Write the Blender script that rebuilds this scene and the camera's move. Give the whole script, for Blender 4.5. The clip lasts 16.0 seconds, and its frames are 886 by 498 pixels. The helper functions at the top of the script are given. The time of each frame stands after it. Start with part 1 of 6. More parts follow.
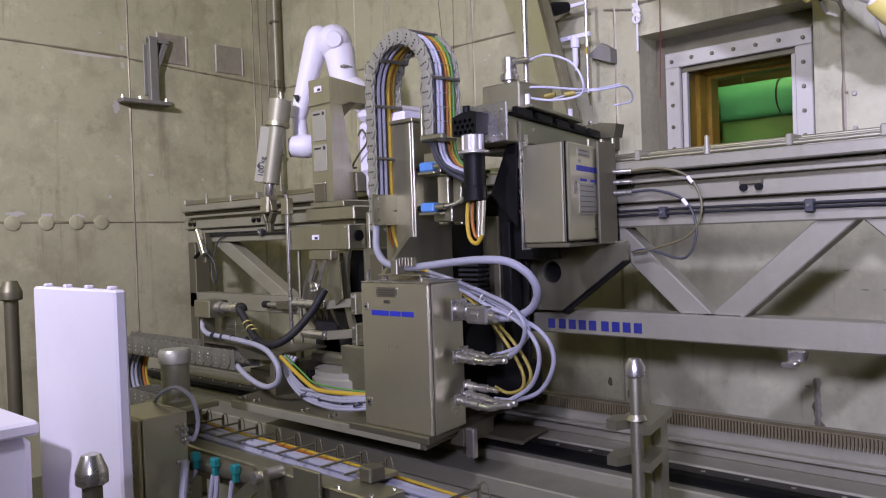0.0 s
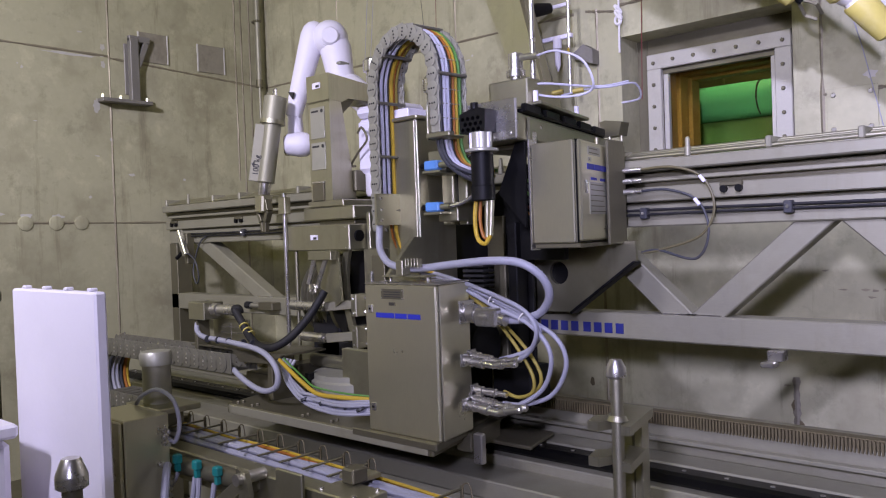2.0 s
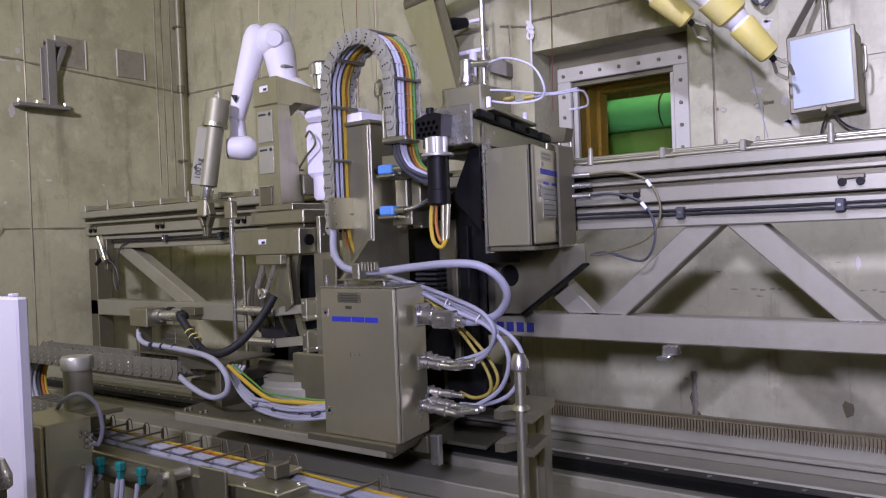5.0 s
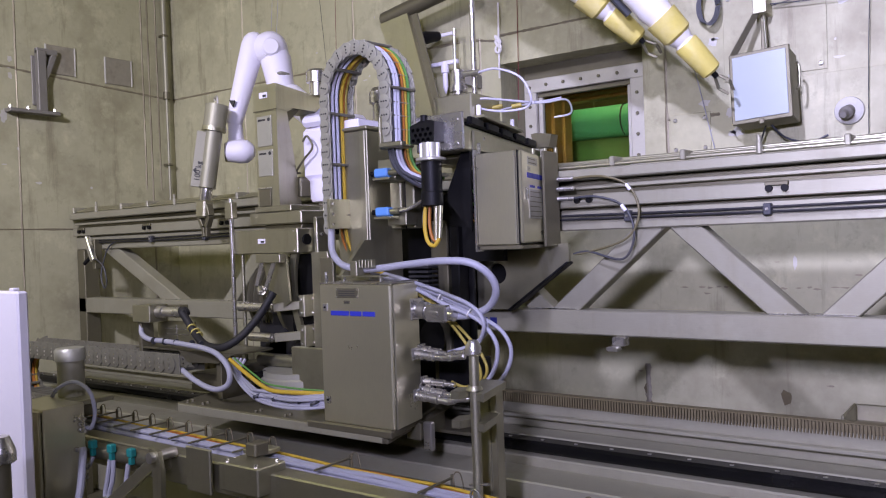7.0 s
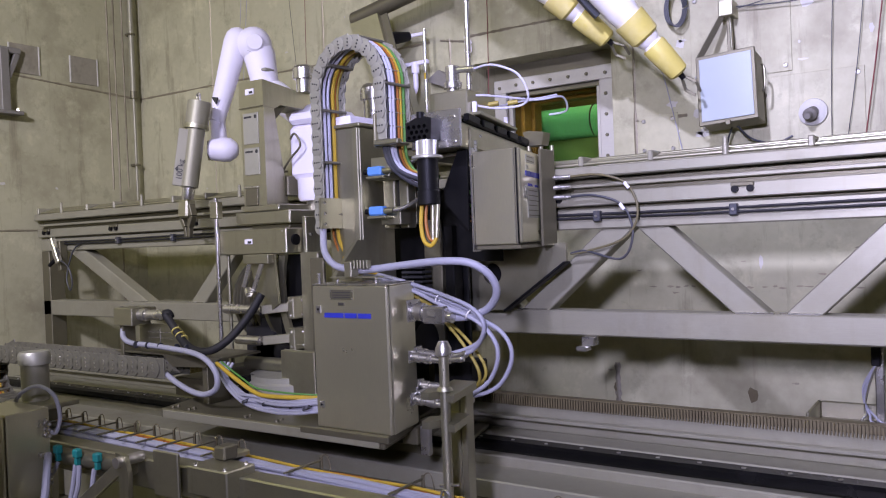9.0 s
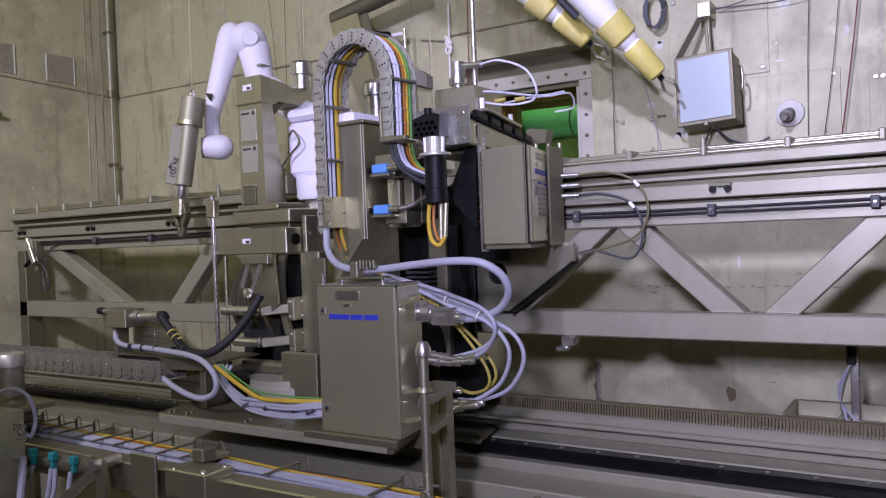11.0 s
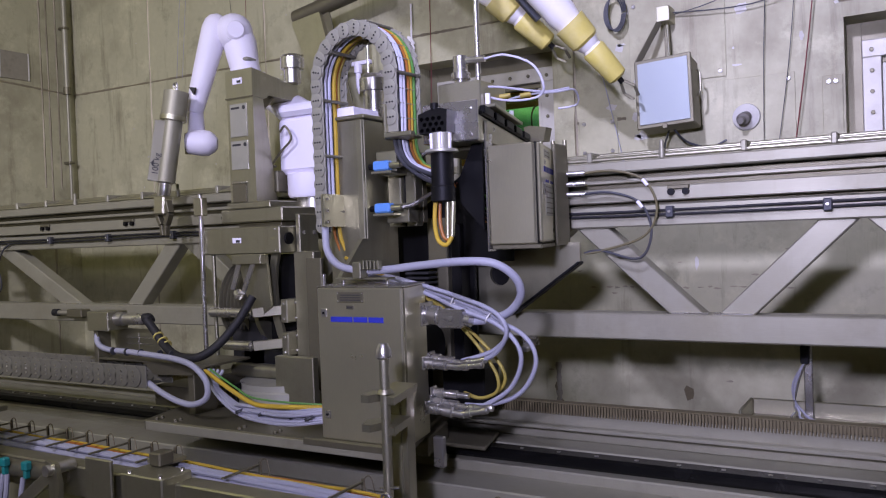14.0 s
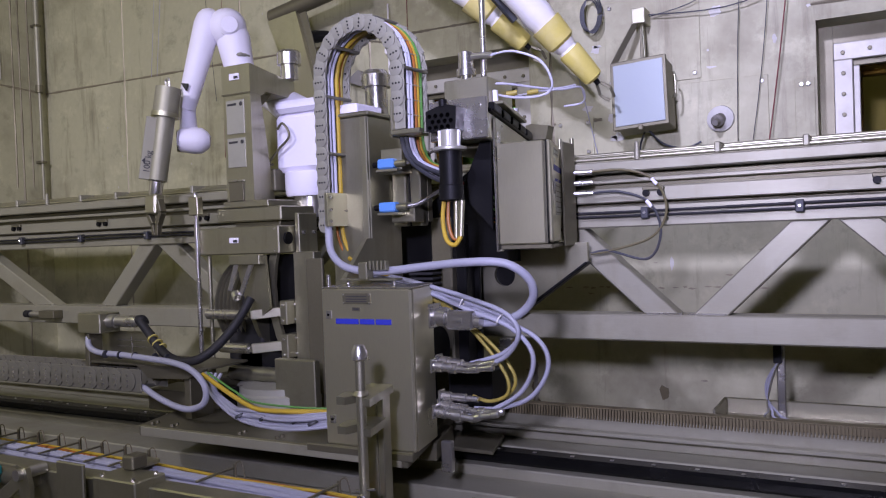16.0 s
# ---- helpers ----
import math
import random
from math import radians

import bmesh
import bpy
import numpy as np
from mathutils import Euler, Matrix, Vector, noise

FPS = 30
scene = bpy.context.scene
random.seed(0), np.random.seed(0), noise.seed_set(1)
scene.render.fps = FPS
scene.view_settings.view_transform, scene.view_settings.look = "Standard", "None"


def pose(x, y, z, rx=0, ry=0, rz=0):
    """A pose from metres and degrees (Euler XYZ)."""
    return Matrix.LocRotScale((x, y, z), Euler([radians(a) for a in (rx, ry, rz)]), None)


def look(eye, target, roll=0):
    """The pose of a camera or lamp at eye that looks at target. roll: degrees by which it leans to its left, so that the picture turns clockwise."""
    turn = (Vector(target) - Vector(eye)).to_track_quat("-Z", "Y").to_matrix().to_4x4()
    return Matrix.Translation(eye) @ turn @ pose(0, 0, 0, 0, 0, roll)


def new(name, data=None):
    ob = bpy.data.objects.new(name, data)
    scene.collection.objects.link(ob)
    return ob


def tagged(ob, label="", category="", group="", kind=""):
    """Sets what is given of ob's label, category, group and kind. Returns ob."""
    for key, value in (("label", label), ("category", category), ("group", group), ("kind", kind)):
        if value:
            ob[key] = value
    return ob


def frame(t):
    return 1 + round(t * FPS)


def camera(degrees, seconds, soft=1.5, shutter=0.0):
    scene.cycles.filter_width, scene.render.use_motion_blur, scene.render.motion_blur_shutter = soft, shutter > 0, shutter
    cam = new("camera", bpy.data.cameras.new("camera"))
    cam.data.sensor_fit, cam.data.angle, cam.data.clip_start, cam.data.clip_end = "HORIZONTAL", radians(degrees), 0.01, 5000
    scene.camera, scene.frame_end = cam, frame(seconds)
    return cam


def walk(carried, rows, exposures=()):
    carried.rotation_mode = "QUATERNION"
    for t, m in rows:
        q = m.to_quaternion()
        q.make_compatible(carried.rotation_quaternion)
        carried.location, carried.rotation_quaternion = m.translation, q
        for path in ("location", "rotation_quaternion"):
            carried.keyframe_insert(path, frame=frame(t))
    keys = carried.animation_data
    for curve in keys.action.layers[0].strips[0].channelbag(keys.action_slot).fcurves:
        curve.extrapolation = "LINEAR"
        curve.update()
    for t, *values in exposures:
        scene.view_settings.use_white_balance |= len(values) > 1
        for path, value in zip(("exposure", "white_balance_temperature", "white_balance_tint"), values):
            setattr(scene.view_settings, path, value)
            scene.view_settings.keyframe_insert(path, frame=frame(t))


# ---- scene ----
cam = camera(57.41, 16.0, soft=1.15)

# seconds, eye x y z, heading left of +y, tilt up, lean (degrees)
PATH = [
    (0.0, 0.000, 0.000, 1.500, 43.61, -0.96, -1.99),
    (0.5, 0.001, 0.000, 1.502, 43.49, -0.97, -2.01),
    (1.0, 0.003, 0.000, 1.503, 43.18, -0.98, -2.06),
    (1.5, 0.004, 0.000, 1.505, 42.97, -1.02, -2.03),
    (2.0, 0.006, 0.001, 1.507, 42.47, -1.05, -2.04),
    (2.5, 0.007, 0.001, 1.509, 41.75, -1.07, -2.08),
    (3.0, 0.008, 0.001, 1.510, 40.45, -1.09, -2.07),
    (3.5, 0.010, 0.001, 1.512, 39.29, -1.15, -2.06),
    (4.0, 0.011, 0.001, 1.514, 38.30, -1.19, -2.06),
    (6.5, 0.370, -0.295, 1.490, 36.48, -0.63, -2.22),
    (7.0, 0.371, -0.294, 1.491, 36.09, -0.71, -2.05),
    (7.5, 0.373, -0.292, 1.491, 35.65, -0.71, -2.13),
    (8.0, 0.374, -0.291, 1.492, 35.10, -0.74, -2.15),
    (8.5, 0.375, -0.290, 1.493, 34.53, -0.76, -2.18),
    (9.0, 0.377, -0.288, 1.494, 34.12, -0.79, -2.21),
    (11.5, 0.383, -0.281, 1.498, 32.34, -0.89, -2.18),
    (12.0, 0.385, -0.280, 1.499, 31.76, -0.91, -2.12),
    (12.5, 0.386, -0.279, 1.500, 31.29, -0.92, -2.19),
    (13.0, 0.387, -0.277, 1.501, 31.08, -0.94, -2.16),
    (13.5, 0.389, -0.276, 1.501, 30.76, -0.96, -2.17),
    (14.0, 0.390, -0.275, 1.502, 30.28, -0.98, -2.14),
    (14.5, 0.391, -0.273, 1.503, 29.89, -0.99, -2.19),
    (15.0, 0.392, -0.272, 1.504, 29.52, -1.00, -2.24),
    (15.5, 0.394, -0.270, 1.505, 29.18, -1.00, -2.30),
    (16.0, 0.395, -0.269, 1.506, 28.74, -1.05, -2.12),
]


def heading(x, y, z, turn, tilt, lean):
    a, b = radians(turn), radians(tilt)
    way = Vector((-math.sin(a) * math.cos(b), math.cos(a) * math.cos(b), math.sin(b)))
    return look((x, y, z), Vector((x, y, z)) + way, lean)


walk(cam, [(t, heading(*r)) for t, *r in PATH], exposures=[(0.0, -0.04), (4.0, -0.16), (6.5, -0.02), (9.0, -0.02), (11.5, -0.32), (16.0, -0.38)])


def travel(t):
    """Metres that the carriage has gone along its rails at t seconds."""
    return 0.0657 * t + 0.000150 * t * t


# ---- world, lamps ----
world = bpy.data.worlds.new("world")
scene.world = world
world.use_nodes = True
world.node_tree.nodes["Background"].inputs["Color"].default_value = (0.9, 0.85, 0.8, 1)
world.node_tree.nodes["Background"].inputs["Strength"].default_value = 0.004


def ceiling_lamp(x, y, z, target, sx, sy, watts, colour):
    d = bpy.data.lights.new("ceiling_lamp", "AREA")
    d.shape, d.size, d.size_y, d.energy, d.color = "RECTANGLE", sx, sy, watts, colour
    ob = new("ceiling_lamp", d)
    ob.matrix_world = look((x, y, z), target)
    return ob


KEY = (0.765, 0.73, 1.20)
WARM = (0.84, 0.79, 1.10)
HIGH = (0.70, 0.68, 1.15)
FILL = (0.95, 0.95, 0.5)


def flood(x, y, z, target, size, watts, colour, spread):
    ob = ceiling_lamp(x, y, z, target, size, size, watts, colour)
    ob.data.spread = radians(spread)
    return ob


flood(0.12, -0.95, 2.24, (-0.6, 4.0, 1.25), 0.26, 58, KEY, 100)
# flood added to brighten the west wall and the white panel box
flood(-2.2, -1.7, 3.9, (-4.9, 2.0, 2.15), 0.35, 98, WARM, 95)
# fill added for the west wall and the cabinet front's reflections
ceiling_lamp(-4.2, -0.9, 4.6, (-5.5, 2.0, 2.6), 1.0, 0.5, 34, FILL)
flood(-0.45, 0.0, 3.85, (-0.5, 4.05, 2.6), 0.16, 52, HIGH, 85)
# weak yellowish fill added in place of bounced light
ceiling_lamp(-2.6, 0.6, 4.6, (-2.6, 1.0, 0.0), 1.4, 0.5, 4, FILL)
# two lamps added behind the windows to light the corridor
ceiling_lamp(-1.8, 4.75, 3.2, (-1.8, 4.9, 2.0), 0.6, 0.3, 11, (1.0, 1.0, 0.9))
ceiling_lamp(0.5, 4.75, 3.2, (0.5, 4.9, 2.0), 0.6, 0.3, 4, (1.0, 1.0, 0.9))


# ---- materials ----
def nodes_of(name):
    m = bpy.data.materials.new(name)
    m.use_nodes = True
    return m, m.node_tree.nodes, m.node_tree.links, m.node_tree.nodes["Principled BSDF"]


def surface(name, colour, rough=0.5, metal=0.0, grain=60.0, stretch=(1, 1, 1), vary=0.12, blotch=2.5, stain=0.2,
            bump=0.05, dirt=(0.12, 0.10, 0.06), coat=0.0, streak=0.0):
    m, n, l, p = nodes_of(name)
    tc = n.new("ShaderNodeTexCoord")
    mp = n.new("ShaderNodeMapping")
    mp.inputs["Scale"].default_value = stretch
    l.new(tc.outputs["Object"], mp.inputs["Vector"])
    fine = n.new("ShaderNodeTexNoise")
    fine.inputs["Scale"].default_value, fine.inputs["Detail"].default_value = grain, 4
    l.new(mp.outputs["Vector"], fine.inputs["Vector"])
    big = n.new("ShaderNodeTexNoise")
    big.inputs["Scale"].default_value, big.inputs["Detail"].default_value, big.inputs["Roughness"].default_value = blotch, 6, 0.62
    l.new(tc.outputs["Object"], big.inputs["Vector"])
    ramp = n.new("ShaderNodeValToRGB")
    ramp.color_ramp.elements[0].position, ramp.color_ramp.elements[1].position = 0.48, 0.72
    l.new(big.outputs["Fac"], ramp.inputs["Fac"])
    info = n.new("ShaderNodeObjectInfo")
    tone = n.new("ShaderNodeMix")
    tone.data_type = "RGBA"
    c = Vector(colour)
    tone.inputs["A"].default_value = (*(c * (1 - vary)), 1)
    tone.inputs["B"].default_value = (*(c * (1 + vary)), 1)
    mid = n.new("ShaderNodeMath")
    mid.operation = "MULTIPLY_ADD"
    mid.inputs[1].default_value, mid.inputs[2].default_value = 0.35, 0.0
    l.new(info.outputs["Random"], mid.inputs[0])
    add = n.new("ShaderNodeMath")
    add.operation = "MULTIPLY_ADD"
    add.inputs[1].default_value = 0.65
    l.new(fine.outputs["Fac"], add.inputs[0])
    l.new(mid.outputs[0], add.inputs[2])
    l.new(add.outputs[0], tone.inputs["Factor"])
    spot = n.new("ShaderNodeMix")
    spot.data_type = "RGBA"
    amount = n.new("ShaderNodeMath")
    amount.operation = "MULTIPLY"
    amount.inputs[1].default_value = stain
    l.new(ramp.outputs["Color"], amount.inputs[0])
    l.new(amount.outputs[0], spot.inputs["Factor"])
    l.new(tone.outputs["Result"], spot.inputs["A"])
    spot.inputs["B"].default_value = (*dirt, 1)
    last = spot
    if streak:
        sm = n.new("ShaderNodeMapping")
        sm.inputs["Scale"].default_value = (9, 9, 0.9)
        l.new(tc.outputs["Object"], sm.inputs["Vector"])
        for scale, lo, hi, amt, tint in ((1.0, 0.56, 0.74, streak, dirt), (4.5, 0.54, 0.76, streak * 0.9, tuple(min(1.0, 1.45 * v) for v in colour)), (7.0, 0.56, 0.70, streak * 0.6, tuple(0.45 * v for v in colour))):
            sn = n.new("ShaderNodeTexNoise")
            sn.inputs["Scale"].default_value, sn.inputs["Detail"].default_value, sn.inputs["Roughness"].default_value = scale, 8, 0.7
            l.new(sm.outputs["Vector"] if tint is dirt else tc.outputs["Object"], sn.inputs["Vector"])
            sr = n.new("ShaderNodeMapRange")
            sr.inputs["From Min"].default_value, sr.inputs["From Max"].default_value, sr.inputs["To Max"].default_value = lo, hi, amt
            l.new(sn.outputs["Fac"], sr.inputs["Value"])
            mx = n.new("ShaderNodeMix")
            mx.data_type = "RGBA"
            l.new(sr.outputs["Result"], mx.inputs["Factor"])
            l.new(last.outputs["Result"], mx.inputs["A"])
            mx.inputs["B"].default_value = (*tint, 1)
            last = mx
    l.new(last.outputs["Result"], p.inputs["Base Color"])
    rg = n.new("ShaderNodeMath")
    rg.operation = "MULTIPLY_ADD"
    rg.inputs[1].default_value, rg.inputs[2].default_value = 0.3, rough - 0.12
    l.new(big.outputs["Fac"], rg.inputs[0])
    l.new(rg.outputs[0], p.inputs["Roughness"])
    p.inputs["Metallic"].default_value = metal
    p.inputs["Coat Weight"].default_value = coat
    if bump:
        b = n.new("ShaderNodeBump")
        b.inputs["Strength"].default_value, b.inputs["Distance"].default_value = bump, 0.004
        l.new(fine.outputs["Fac"], b.inputs["Height"])
        l.new(b.outputs["Normal"], p.inputs["Normal"])
    return m


STEEL = surface("satin_steel", (0.42, 0.405, 0.285), 0.37, 0.92, 90, (1, 1, 8), 0.12, 3, 0.2, 0.05, streak=0.25)
STEEL_BOX = surface("brushed_cabinet_steel", (0.64, 0.615, 0.42), 0.28, 0.86, 45, (14, 14, 0.8), 0.10, 2, 0.12, 0.03)
STEEL_BRIGHT = surface("polished_steel", (0.60, 0.585, 0.53), 0.24, 0.92, 80, (1, 1, 1), 0.08, 4, 0.08)
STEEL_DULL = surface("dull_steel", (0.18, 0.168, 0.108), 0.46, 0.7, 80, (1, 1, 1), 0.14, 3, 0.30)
WALL = surface("liner_plate", (0.44, 0.425, 0.265), 0.5, 0.12, 26, (1, 1, 1), 0.12, 1.6, 0.62, 0.06, (0.16, 0.14, 0.08), streak=0.75)
SEAM = surface("weld_seam", (0.30, 0.27, 0.18), 0.5, 0.5, 140, (1, 1, 1), 0.3, 5, 0.4, 0.3)
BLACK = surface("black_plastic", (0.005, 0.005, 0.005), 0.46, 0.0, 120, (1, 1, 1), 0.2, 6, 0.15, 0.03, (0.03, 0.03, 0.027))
LEDGE = surface("ledge_steel", (0.31, 0.30, 0.215), 0.46, 0.42, 90, (0.3, 6, 6), 0.12, 2.5, 0.35, 0.05, (0.2, 0.18, 0.1), streak=0.3)
PATCH = surface("stained_patch", (0.27, 0.25, 0.18), 0.55, 0.1, 40, (1, 1, 1), 0.2, 9, 0.8, 0.1, (0.13, 0.11, 0.07), streak=0.5)
DUCT_DARK = surface("dark_green_casing", (0.05, 0.16, 0.05), 0.5, 0.0, 40, (1, 1, 1), 0.1, 4, 0.2, 0)
JAMB = surface("brown_jamb", (0.20, 0.13, 0.04), 0.5, 0.0, 40, (1, 1, 1), 0.1, 4, 0.3, 0)
RAIL_BLACK = surface("black_rail", (0.004, 0.004, 0.004), 0.2, 0.0, 120, (1, 1, 1), 0.2, 6, 0.1, 0.02, (0.02, 0.02, 0.018))
RUBBER = surface("black_rubber", (0.014, 0.014, 0.014), 0.6, 0.0, 160, (1, 1, 1), 0.2, 8, 0.3, 0.1, (0.07, 0.065, 0.055))
WHITE = surface("white_enamel", (0.81, 0.785, 0.86), 0.5, 0.0, 70, (1, 1, 1), 0.03, 3, 0.08, 0.02, (0.5, 0.5, 0.48))
CABLE = surface("grey_cable", (0.33, 0.335, 0.38), 0.48, 0.0, 160, (1, 1, 1), 0.08, 9, 0.2, 0.03, (0.25, 0.25, 0.27))
CABLE_PALE = surface("pale_cable", (0.55, 0.55, 0.62), 0.45, 0.0, 160, (1, 1, 1), 0.08, 9, 0.15, 0.03, (0.3, 0.3, 0.3))
CHAIN_DARK = surface("worn_chain_steel", (0.17, 0.165, 0.125), 0.48, 0.35, 110, (1, 1, 1), 0.2, 6, 0.3, 0.08)
CABLE_DARK = surface("dark_cable", (0.042, 0.045, 0.05), 0.5, 0.0, 160, (1, 1, 1), 0.1, 9, 0.2, 0.03)
OLIVE = surface("olive_cable", (0.13, 0.115, 0.05), 0.5, 0.0, 160, (1, 1, 1), 0.1, 9, 0.2, 0.03)
GOLD = surface("dull_gold_cable", (0.34, 0.27, 0.05), 0.5, 0.0, 160, (1, 1, 1), 0.1, 9, 0.2, 0.03)
YELLOW = surface("yellow_cable", (0.50, 0.34, 0.03), 0.45, 0.0, 160, (1, 1, 1), 0.1, 9, 0.25, 0.03)
GREEN = surface("green_cable", (0.09, 0.25, 0.05), 0.45, 0.0, 160, (1, 1, 1), 0.1, 9, 0.2, 0.03)
ORANGE = surface("orange_cable", (0.34, 0.12, 0.015), 0.45, 0.0, 160, (1, 1, 1), 0.1, 9, 0.25, 0.03)
CHAIN = surface("chain_steel", (0.29, 0.285, 0.225), 0.5, 0.25, 110, (1, 1, 1), 0.14, 6, 0.3, 0.08)
BLUE = surface("blue_print", (0.02, 0.03, 0.36), 0.5, 0.0, 200, (1, 1, 1), 0.08, 9, 0.1, 0)
VALVE = surface("blue_valve_plastic", (0.10, 0.26, 0.60), 0.42, 0.0, 160, (1, 1, 1), 0.08, 9, 0.1, 0.02)
TEAL = surface("teal_plastic", (0.01, 0.22, 0.20), 0.42, 0.0, 160, (1, 1, 1), 0.08, 9, 0.1, 0.02)
COVER = surface("yellow_sleeve", (0.60, 0.51, 0.13), 0.5, 0.0, 60, (1, 1, 1), 0.1, 6, 0.3, 0.2, (0.75, 0.7, 0.5))
PALE = surface("pale_sleeve", (0.78, 0.76, 0.72), 0.5, 0.0, 50, (1, 1, 1), 0.05, 5, 0.2, 0.2, (0.6, 0.55, 0.35))
RACK = surface("oiled_rack", (0.145, 0.122, 0.062), 0.55, 0.3, 90, (1, 1, 1), 0.2, 5, 0.5, 0.1, (0.08, 0.06, 0.03))
RUST = surface("bracket_paint", (0.22, 0.21, 0.18), 0.55, 0.3, 90, (1, 1, 1), 0.15, 5, 0.4, 0.1)
PRINT = surface("dark_print", (0.03, 0.03, 0.03), 0.5, 0.0, 200, (1, 1, 1), 0.1, 9, 0.1, 0)
LABEL = surface("engraved_plate", (0.42, 0.415, 0.34), 0.4, 0.5, 200, (1, 1, 1), 0.08, 9, 0.1, 0)
# the green light on the duct is put into its base colour
DUCT = surface("green_lit_duct", (0.10, 0.50, 0.33), 0.5, 0.0, 40, (1, 1, 1), 0.08, 4, 0.1, 0)
RED = surface("dark_red_cable", (0.16, 0.03, 0.025), 0.5, 0.0, 160, (1, 1, 1), 0.1, 9, 0.2, 0)
FRAME = surface("window_steel", (0.50, 0.485, 0.40), 0.45, 0.25, 70, (1, 1, 1), 0.1, 5, 0.25, 0.05, (0.25, 0.2, 0.12))
PRINT_BLUE = surface("dark_blue_print", (0.012, 0.018, 0.15), 0.5, 0.0, 200, (1, 1, 1), 0.08, 9, 0.1, 0)
SCUFF = surface("pale_scuff", (0.52, 0.51, 0.44), 0.6, 0.1, 60, (1, 1, 1), 0.1, 6, 0.3, 0)

m_, n_, l_, p_ = nodes_of("amber_shield_glass")
p_.inputs["Base Color"].default_value = (0.66, 0.58, 0.24, 1)
p_.inputs["Transmission Weight"].default_value, p_.inputs["Roughness"].default_value, p_.inputs["IOR"].default_value = 1.0, 0.02, 1.2
AMBER = m_
m_, n_, l_, p_ = nodes_of("lamp_glass")
p_.inputs["Base Color"].default_value = (0.42, 0.47, 0.47, 1)
p_.inputs["Roughness"].default_value, p_.inputs["Metallic"].default_value = 0.24, 0.15
LAMPGLASS = m_


for m_, level in ((RAIL_BLACK, 0.25), (BLACK, 0.18), (RUBBER, 0.35)):
    m_.node_tree.nodes["Principled BSDF"].inputs["Specular IOR Level"].default_value = level


# ---- mesh tools ----
def rawbox(bm, x0, x1, y0, y1, z0, z1, m=None):
    vs = [bm.verts.new(v) for v in ((x0, y0, z0), (x1, y0, z0), (x1, y1, z0), (x0, y1, z0), (x0, y0, z1), (x1, y0, z1), (x1, y1, z1), (x0, y1, z1))]
    fs = [bm.faces.new([vs[i] for i in f]) for f in ((3, 2, 1, 0), (4, 5, 6, 7), (0, 1, 5, 4), (1, 2, 6, 5), (2, 3, 7, 6), (3, 0, 4, 7))]
    if m is not None:
        for v in vs:
            v.co = m @ v.co
    return fs


def box(bm, x0, x1, y0, y1, z0, z1, bevel=0.004, m=None):
    t = bmesh.new()
    rawbox(t, min(x0, x1), max(x0, x1), min(y0, y1), max(y0, y1), min(z0, z1), max(z0, z1))
    if bevel:
        bmesh.ops.bevel(t, geom=t.edges[:], offset=bevel, segments=1, affect="EDGES", profile=0.5)
    join(bm, t, m)
    return bm


def join(bm, t, m=None):
    base = {}
    for v in t.verts:
        base[v] = bm.verts.new(m @ v.co if m is not None else v.co)
    for f in t.faces:
        bm.faces.new([base[v] for v in f.verts])
    t.free()


def beam(bm, a, b, w, h, bevel=0.003, up=(0, 0, 1)):
    """A bar of section w by h from a to b; h lies along up."""
    a, b = Vector(a), Vector(b)
    d = (b - a).normalized()
    side = d.cross(Vector(up)).normalized()
    top = side.cross(d)
    m = Matrix((side, d, top)).transposed().to_4x4()
    m.translation = a
    return box(bm, -w / 2, w / 2, 0, (b - a).length, -h / 2, h / 2, bevel, m)


def ring_at(bm, c, u, v, r, seg):
    return [bm.verts.new(c + u * (math.cos(k * 2 * math.pi / seg) * r) + v * (math.sin(k * 2 * math.pi / seg) * r)) for k in range(seg)]


def lathe(bm, a, b, profile, seg=20):
    """A turned solid on the axis a to b: profile rows of (share of the way, radius)."""
    a, b = Vector(a), Vector(b)
    d = (b - a).normalized()
    u = d.orthogonal().normalized()
    v = d.cross(u)
    rings = [ring_at(bm, a + (b - a) * t, u, v, r, seg) for t, r in profile]
    for p, q in zip(rings, rings[1:]):
        for k in range(seg):
            bm.faces.new((p[k], p[(k + 1) % seg], q[(k + 1) % seg], q[k]))
    bm.faces.new(rings[0][::-1])
    bm.faces.new(rings[-1])
    return bm


def rod(bm, a, b, r, seg=14, chamfer=0.0):
    c = min(0.45, chamfer / max(1e-6, (Vector(b) - Vector(a)).length))
    return lathe(bm, a, b, [(0, r - chamfer), (c, r), (1 - c, r), (1, r - chamfer)] if chamfer else [(0, r), (1, r)], seg)


def curve_points(pts, n=8):
    pts = [Vector(p) for p in pts]
    out = []
    for i in range(len(pts) - 1):
        p0, p1, p2, p3 = pts[max(i - 1, 0)], pts[i], pts[i + 1], pts[min(i + 2, len(pts) - 1)]
        for k in range(n):
            t = k / n
            out.append(0.5 * ((2 * p1) + (p2 - p0) * t + (2 * p0 - 5 * p1 + 4 * p2 - p3) * t * t + (3 * p1 - p0 - 3 * p2 + p3) * t ** 3))
    return out + [pts[-1]]


def tube(bm, pts, r, seg=10, n=8):
    pts = curve_points(pts, n)
    d = (pts[1] - pts[0]).normalized()
    u = d.orthogonal().normalized()
    rings = []
    for i, p in enumerate(pts):
        e = (pts[min(i + 1, len(pts) - 1)] - pts[max(i - 1, 0)]).normalized()
        u = (u - e * u.dot(e)).normalized()
        rings.append(ring_at(bm, p, u, e.cross(u), r, seg))
    for p, q in zip(rings, rings[1:]):
        for k in range(seg):
            bm.faces.new((p[k], p[(k + 1) % seg], q[(k + 1) % seg], q[k]))
    bm.faces.new(rings[0][::-1])
    bm.faces.new(rings[-1])
    return bm


